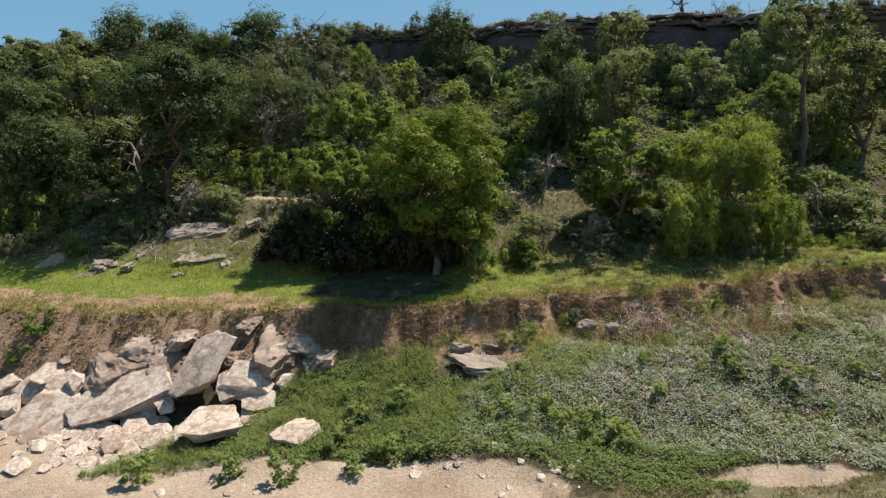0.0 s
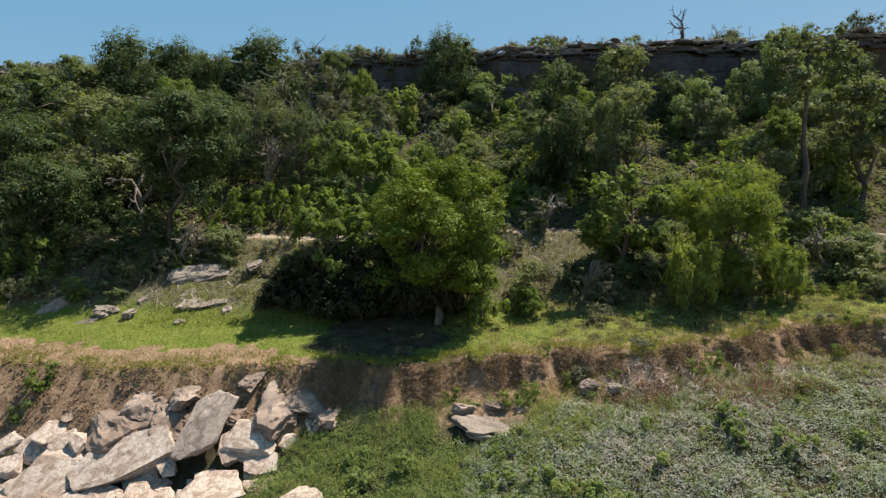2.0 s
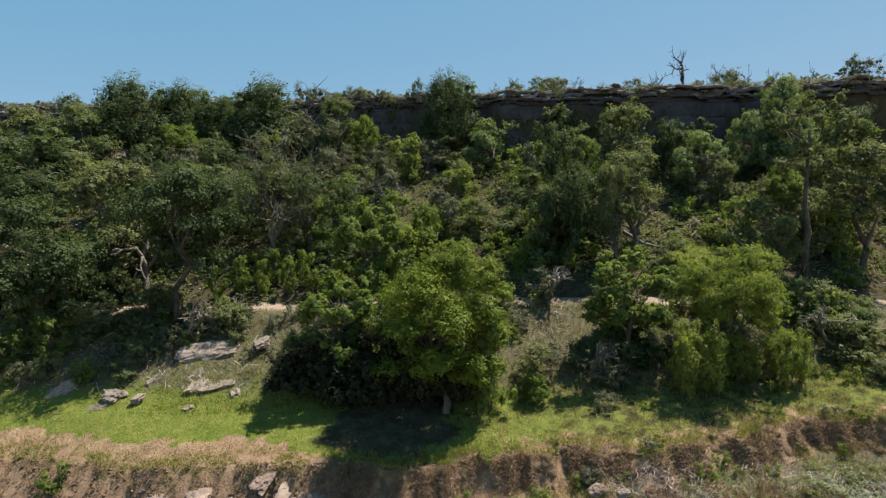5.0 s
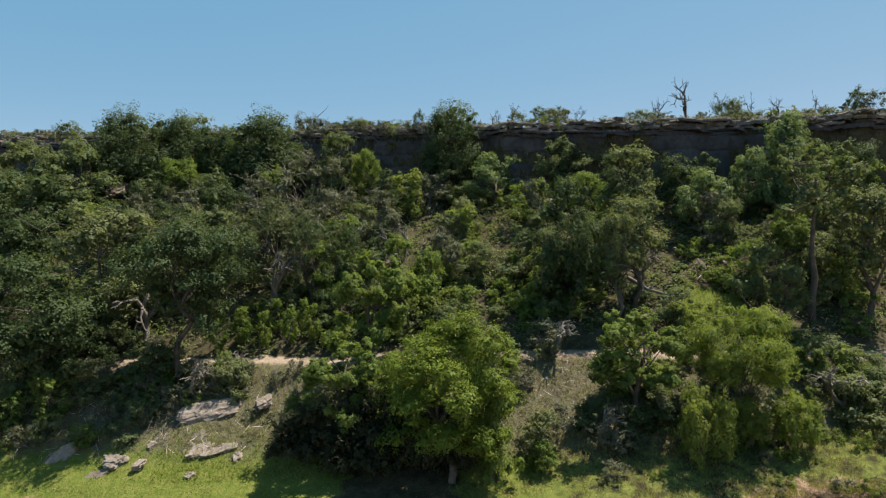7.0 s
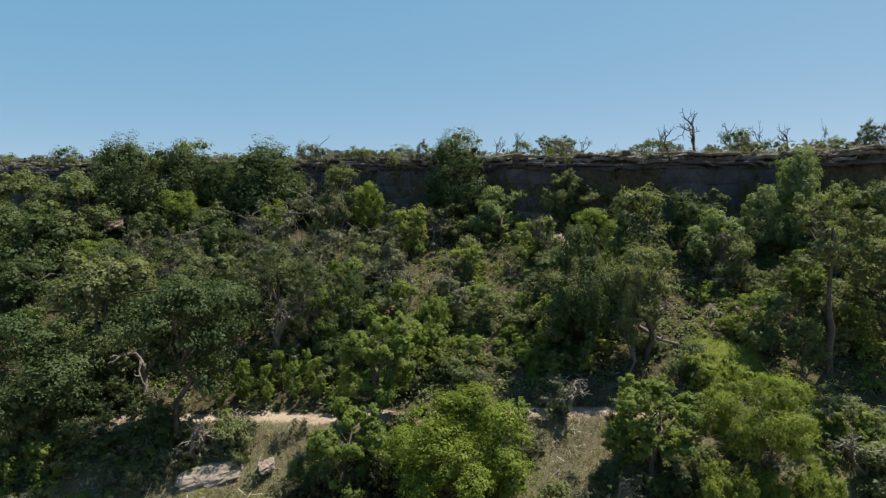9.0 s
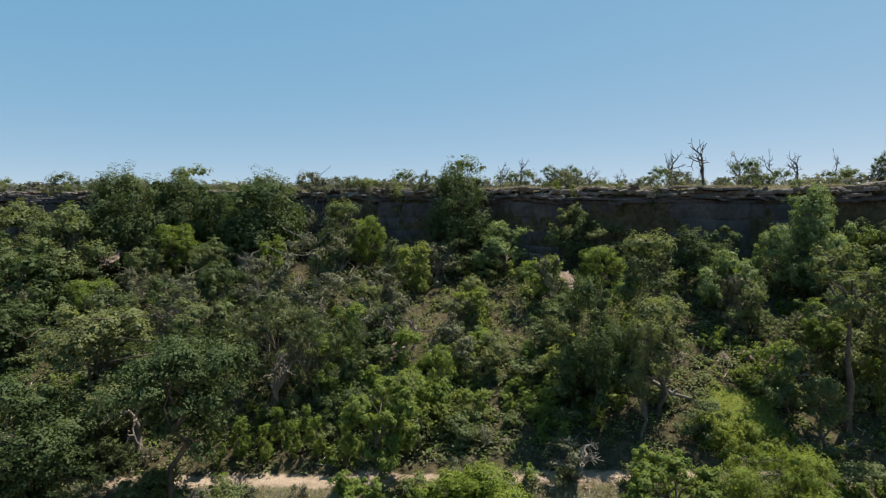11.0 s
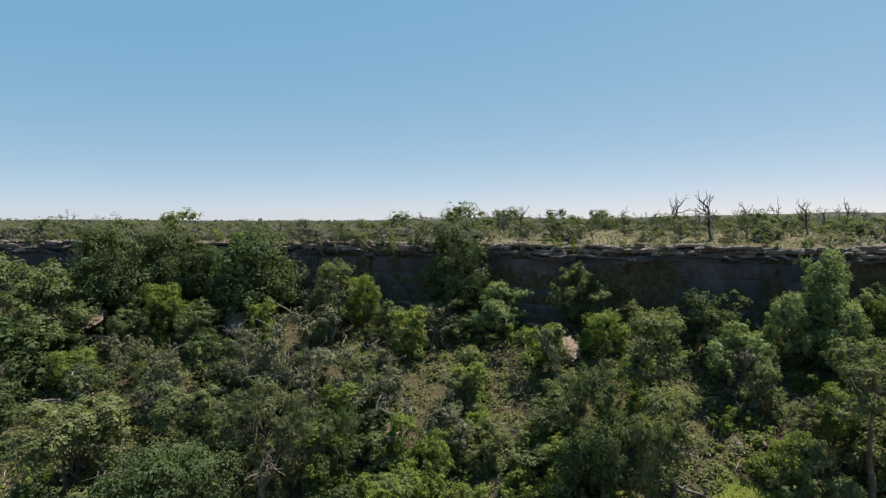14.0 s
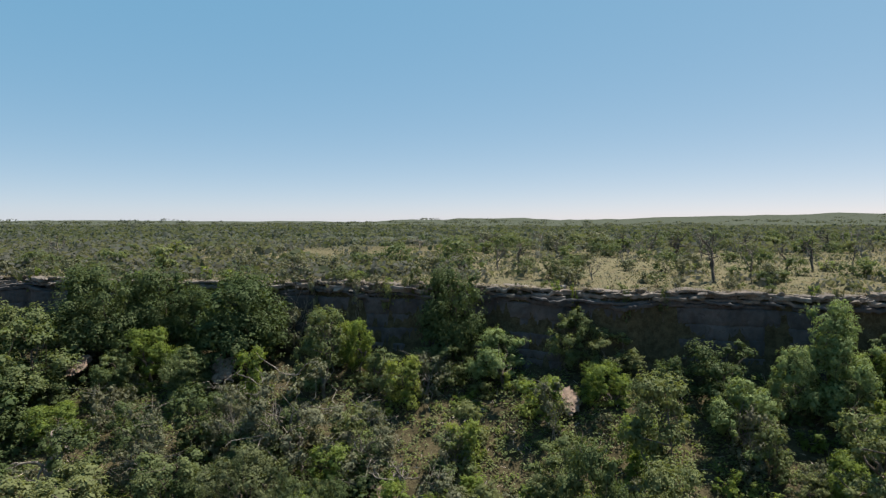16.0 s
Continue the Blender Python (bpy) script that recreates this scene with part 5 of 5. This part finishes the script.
# ---- ground cover ----
def cover(name, material, n, where, length, width, lift, label, category, seed, upright=0.0, level=height):
    """Countless small leaves or blades over a stretch of ground, as one mesh."""
    r = np.random.default_rng(seed)
    x, y = where(r, n)
    at = np.stack([x, y, level(x, y) + lift * r.random(len(x)) ** 1.3 * (0.6 + 0.6 * (wave(x, y, 1.3, 4) + 0.4))], 1)
    f = r.normal(0, 1, (len(x), 3))
    f[:, 2] = np.abs(f[:, 2]) * (1 - upright) + 0.3 * (1 - upright)
    v, q = leaf_quads(r, at, f, length, width, -3 * upright)
    return tagged(new(name, quick_mesh(name, v, q, material)), label, category, kind="stuff")


def lip_of(x):
    return np.interp(x, SX, SK[:, 6, 0]) + lip_shift(x)


def foot_of(x):
    return np.interp(x, SX, SK[:, 5, 0]) + lip_shift(x)


def on_slope(r, n):
    x, y = r.uniform(-12, 22, n), r.uniform(14.8, 24.2, n)
    keep = (y > 18.6 - 0.35 * np.clip(x + 2, 0, 7) + 0.3 * np.sin(x * 0.7)) & (y < 18.9 + 0.75 * (x + 10.6)) & (zones(x, y)["sand"] * (x > -4) + r.random(n) * 0.3 < 0.35)
    keep &= wave(x, y, 0.7, 2) + r.normal(0, 0.3, n) > -0.85
    foot = np.interp(x, SX, SK[:, 5, 0]) + lip_shift(x)
    keep &= (y < foot - np.where(x < 2, 0.1, 0.6) - 0.7 * r.random(n) - 0.5 * wave(x, y, 1.1, 2)) & (((x - 1.4) / 2.0) ** 2 + ((y - 22.2) / 0.8) ** 2 > 1)
    keep &= ((x + 5.1) / 1.0) ** 2 + ((y - 19.9) / 0.6) ** 2 > 1
    return x[keep], y[keep]


def on_bench(r, n):
    x, y = r.uniform(-24, 24, n), r.uniform(24, 36, n)
    keep = zones(x, y)["turf"] + 0.5 * wave(x, y, 1.1, 1) > 0.45 + 0.3 * r.random(n)
    return x[keep], y[keep]


def on_hillside(r, n):
    x, y = r.uniform(-15, 23, n), r.uniform(29, 44.5, n)
    z = zones(x, y)
    keep = (np.maximum(z["turf"], z["dry"]) > 0.3 + 0.4 * r.random(n)) & (z["dirt"] < 0.3) & (z["sand"] < 0.3)
    return x[keep], y[keep]


def on_rim(r, n):
    y = 48 + 50 * r.random(n) ** 1.3
    x = r.uniform(-0.78, 0.78, n) * y
    keep = (y > rim(x) - 0.2) & (wave(x, y, 0.6, 2.5) + r.normal(0, 0.4, n) > -0.2)
    return x[keep], y[keep]


def mounds(name, material, n, per, where, size, leaf, label, category, seed):
    """Low leafy plants, each a small dome of leaves, as one mesh."""
    r = np.random.default_rng(seed)
    x, y = where(r, n)
    s = r.uniform(0.4, 1.35, len(x)) * size * (1 + 0.5 * wave(x, y, 0.8, 3) + 0.35 * wave(x, y, 2.1, 1.2))
    d = r.normal(0, 1, (len(x) * per, 3))
    d[:, 2] = np.abs(d[:, 2]) * 1.1
    d /= np.linalg.norm(d, axis=1, keepdims=True)
    at = np.repeat(np.stack([x, y, height(x, y)], 1), per, axis=0) + d * np.repeat(s, per)[:, None] * r.uniform(0.5, 1.1, (len(d), 1))
    v, q = leaf_quads(r, at, d * 0.45 + r.normal(0, 0.3, d.shape) + np.array([0, 0, 1.0]), leaf, leaf * 0.45)
    return tagged(new(name, quick_mesh(name, v, q, material)), label, category, kind="stuff")


def on_lower(r, n):
    x, y = on_slope(r, n)
    keep = (y < 19.6 - 0.25 * x + 1.2 * wave(x, y, 0.5, 1)) | (x < 3) | (r.random(len(x)) < 0.25)
    return x[keep], y[keep]


def on_upper(r, n):
    x, y = on_slope(r, n)
    foot = np.interp(x, SX, SK[:, 5, 0]) + lip_shift(x)
    keep = (y < foot - 1.2 - 0.8 * r.random(len(x))) & (y > 18.2 - 0.12 * x + 1.2 * wave(x, y, 0.5, 1)) & (x > 0.5)
    return x[keep], y[keep]


def on_shore(r, n):
    x, y = r.uniform(1.0, 19, n), r.uniform(14.2, 18.2, n)
    keep = (y < 18.4 - 0.3 * np.clip(x + 2, 0, 7)) & (zones(x, y)["sand"] < 0.35 + 0.4 * r.random(n)) & (wave(x, y, 1.4, 1.2) + r.normal(0, 0.3, n) > -0.2)
    return x[keep], y[keep]


def on_foot(r, n):
    x, y = r.uniform(-3, 21, n), r.uniform(20.5, 26, n)
    foot = np.interp(x, SX, SK[:, 5, 0]) + lip_shift(x)
    keep = np.abs(y - foot + 0.6) < 1.3 * r.random(n) + 0.2
    return x[keep], y[keep]


mounds("weeds", M_weed, 17500, 32, on_lower, 0.26, 0.075, "low broad-leaved green weeds covering the river bank", "weeds", 1)
mounds("vines", M_vine, 12000, 24, on_upper, 0.22, 0.075, "pale grey-green creeping vines over the bank", "weeds", 6)
cover("dry_stalks", M_straw, 15000, on_upper, 0.4, 0.012, 0.36, "dry straw-coloured stalks lying among the weeds", "dry grass", 2, 0.2)
cover("shore_grass", M_grass, 14000, on_shore, 0.18, 0.02, 0.14, "thin green grass on the shore gravel", "grass", 31, 0.5)
cover("shore_straw", M_brown, 14000, on_shore, 0.2, 0.02, 0.12, "dead reddish-brown grass on the shore gravel", "dry grass", 32, 0.4)
def on_tufts(r, n):
    x, y = r.uniform(-9.5, 6, n), r.uniform(18.9, 23.4, n)
    keep = (y < 19.2 + 0.75 * (x + 10.6)) & (wave(x, y, 0.9, 2.1) + r.normal(0, 0.2, n) > 0.08) & (y < foot_of(x))
    return x[keep], y[keep]


cover("bank_tufts", M_lush, 40000, on_tufts, 0.32, 0.022, 0.28, "bright green grass tufts among the boulders and weeds", "grass", 34, 0.6)
cover("bank_grass", M_brown, 9000, on_foot, 0.38, 0.02, 0.25, "dry brown grass along the foot of the bank", "dry grass", 7, 0.5)
cover("bench_grass", M_grass, 48000, on_bench, 0.16, 0.022, 0.10, "short bright green grass on the bench", "grass", 3, 0.6)


def bank_level(x, y):
    """Height of the worn bank's face at x, y."""
    lo, hi = foot_of(x) - 0.3, lip_of(x)
    f = np.clip((y - lo) / (hi - lo), 0, 1)
    z0, z1 = height(x, lo), height(x, lip_of(x) + 1.0)
    face = z0 + (z1 - z0) * f
    return np.where(x > -6, np.where(y > hi, np.maximum(z1, height(x, y)), np.maximum(face, height(x, y))), height(x, y))


def on_lip(r, n):
    x = r.uniform(-26, 24, n)
    y = lip_of(x) + r.normal(0.35, 0.4, n)
    keep = wave(x, y, 1.6, 2) + r.normal(0, 0.2, n) > -0.25
    return x[keep], y[keep]


def on_face(r, n):
    x = r.uniform(-6.5, 24, n)
    y = foot_of(x) - 0.35 + (lip_of(x) - foot_of(x) + 0.45) * r.random(n) ** 0.7
    keep = wave(x, x * 0, 1.9, 2) + r.normal(0, 0.25, n) > 0.0
    return x[keep], y[keep] - 0.12


def on_right_bench(r, n):
    x, y = on_bench(r, n)
    keep = (x > 1) | (wave(x, y, 0.9, 5) > 0.55)
    return x[keep], y[keep]


def on_dirt(r, n):
    x = r.uniform(-24, -3, n)
    y = foot_of(x) + (lip_of(x) - foot_of(x)) * r.uniform(-0.3, 1.1, n)
    return x, y


def clods(name, material, n, where, size, label, category, seed):
    """Countless small lumps of earth, as one mesh."""
    r = np.random.default_rng(seed)
    x, y = where(r, n)
    s = size * r.uniform(0.3, 1.0, len(x)) ** 2
    six = np.array([[1, 0, 0], [-1, 0, 0], [0, 1, 0], [0, -1, 0], [0, 0, 0.5], [0, 0, -0.5]])
    v = np.stack([x, y, height(x, y) + s * 0.1], 1)[:, None] + six[None] * s[:, None, None] * r.uniform(0.6, 1.3, (len(x), 6, 1))
    tri = np.array([[0, 2, 4], [2, 1, 4], [1, 3, 4], [3, 0, 4], [2, 0, 5], [1, 2, 5], [3, 1, 5], [0, 3, 5]])
    q = (np.arange(len(x)) * 6)[:, None, None] + tri[None]
    return tagged(new(name, quick_mesh(name, v.reshape(-1, 3), q.reshape(-1, 3), material)), label, category, kind="stuff")


def on_brush(r, n):
    x, y = r.uniform(3.5, 18, n), r.uniform(18.6, 23.8, n)
    keep = wave(x, y, 0.75, 0.8) + 0.3 * wave(x, y, 2.2, 3) + r.normal(0, 0.2, n) > 0.22
    return x[keep], y[keep]


def on_edge(r, n):
    x = r.uniform(-46, 42, n)
    y = rim(x) + r.normal(-0.15, 0.35, n)
    keep = wave(x, y, 0.8, 2.2) + r.normal(0, 0.3, n) > 0.0
    return x[keep], y[keep]


def edge_level(x, y):
    return np.full(len(x), RIM_Z + 0.05)


def on_wood(r, n):
    x, y = r.uniform(-38, 38, n), r.uniform(37.2, 59, n)
    keep = (y < rim(x) - 1.4) & (np.abs(x) < y * 0.74 + 2) & (wave(x, y, 0.7, 0.9) + r.normal(0, 0.4, n) > -0.45) & (np.hypot((x - 16.5) / 2.6, (y - 39.5) / 2.4) > 1)
    return x[keep], y[keep]


def on_rough(r, n):
    x, y = r.uniform(0, 22, n), r.uniform(24.8, 31, n)
    keep = (y > lip_of(x) + 0.1) & (wave(x, y, 1.3, 2.7) + r.normal(0, 0.3, n) > -0.1)
    return x[keep], y[keep]


def on_litter(r, n):
    x, y = r.uniform(-24, 9, n), r.uniform(30.6, 35.4, n)
    keep = (wave(x, y, 0.9, 1.7) + r.normal(0, 0.35, n) > -0.2) & ((x < -4) | (x > 3))
    return x[keep], y[keep]


def on_apron(r, n):
    x, y = r.uniform(1.8, 23, n), r.uniform(21.0, 25.5, n)
    foot = foot_of(x)
    keep = (y < foot) & (y > foot - 2.6) & (wave(x, y, 1.2, 3.3) + r.normal(0, 0.25, n) > 0.1)
    return x[keep], y[keep]


def on_rusty(r, n):
    x, y = r.uniform(4.5, 15, n), r.uniform(21.0, 24.2, n)
    keep = (np.hypot((x - 11.3) / 2.3, (y - 22.2) / 0.8) + 0.5 * wave(x, y, 1.5, 1.4) < 0.85) | (np.hypot((x - 7.2) / 2.0, (y - 22.6) / 0.5) + 0.6 * wave(x, y, 1.5, 0.4) < 0.8)
    return x[keep], y[keep]


cover("hillside_litter", M_brown, 9000, on_litter, 0.36, 0.022, 0.16, "dead brown grass and twigs on the slope above the bench", "litter", 18, 0.25)
cover("hillside_twigs", M_twig, 1300, on_litter, 0.7, 0.022, 0.35, "bleached fallen twigs on the slope above the bench", "twigs", 19, 0.2)
mounds("undergrowth", M_oak, 4600, 15, on_wood, 0.55, 0.26, "low leafy undergrowth between the trees of the slope", "undergrowth", 21)
mounds("saplings", M_bright, 2200, 15, on_wood, 0.5, 0.24, "fresh green seedlings between the trees of the slope", "undergrowth", 22)
cover("forest_twigs", M_twig, 3600, on_wood, 0.8, 0.028, 0.5, "bleached dead twigs among the undergrowth", "twigs", 23, 0.2)
cover("bench_tufts", M_grass, 9000, on_rough, 0.30, 0.024, 0.2, "taller grass tufts on the bench below the willow", "grass", 24, 0.5)
cover("bench_litter", M_brown, 7000, on_rough, 0.28, 0.022, 0.1, "dead brown blades on the bench below the willow", "dry grass", 25, 0.2)
cover("dirt_litter", M_brown, 9000, on_dirt, 0.2, 0.03, 0.06, "dry brown litter and dead blades over the bare earth", "litter", 17, 0.0)
clods("clods", M_bank, 1300, on_dirt, 0.11, "crumbled lumps of brown earth on the bank", "earth", 12)
cover("dry_brush", M_twig, 11000, on_brush, 0.45, 0.015, 0.38, "bleached dry twigs and stalks matted over the weeds", "dry brush", 13, 0.15)
cover("rusty_grass", M_rust, 9000, on_rusty, 0.36, 0.02, 0.35, "reddish-brown dead grass below the bank", "dry grass", 35, 0.35)
cover("foot_grass", M_grass, 22000, on_apron, 0.26, 0.022, 0.2, "yellow-green grass tufts on the slope below the bank", "grass", 16, 0.5)
cover("hanging_grass", M_brown, 26000, on_face, 0.36, 0.022, 0.12, "dead brown grass hanging over the bank", "dry grass", 14, -0.25, bank_level)
cover("hanging_straw", M_straw, 9000, on_face, 0.30, 0.015, 0.14, "pale dry grass hanging over the bank", "dry grass", 36, -0.25, bank_level)
cover("bench_straw", M_straw, 16000, on_right_bench, 0.2, 0.018, 0.12, "dry yellow blades among the bench grass", "dry grass", 15, 0.4)
cover("lip_grass", M_grass, 20000, on_lip, 0.24, 0.022, 0.16, "ragged green grass along the edge of the bank", "grass", 8, 0.5, bank_level)
cover("hillside_grass", M_grass, 40000, on_hillside, 0.34, 0.03, 0.22, "tall tufted grass in the clearings of the slope", "grass", 4, 0.6)
cover("rim_tufts", M_dull, 9000, on_edge, 0.42, 0.03, 0.12, "ragged dry grass hanging over the cliff edge", "dry grass", 20, 0.2, edge_level)
cover("rim_green", M_scrub, 26000, on_rim, 0.30, 0.12, 0.25, "low grey-green herbs between the dry grass of the plateau", "herbs", 33, 0.2)
cover("rim_grass", M_dull, 24000, on_rim, 0.40, 0.045, 0.2, "dry yellow grass on the plateau above the cliff", "dry grass", 5, 0.6)
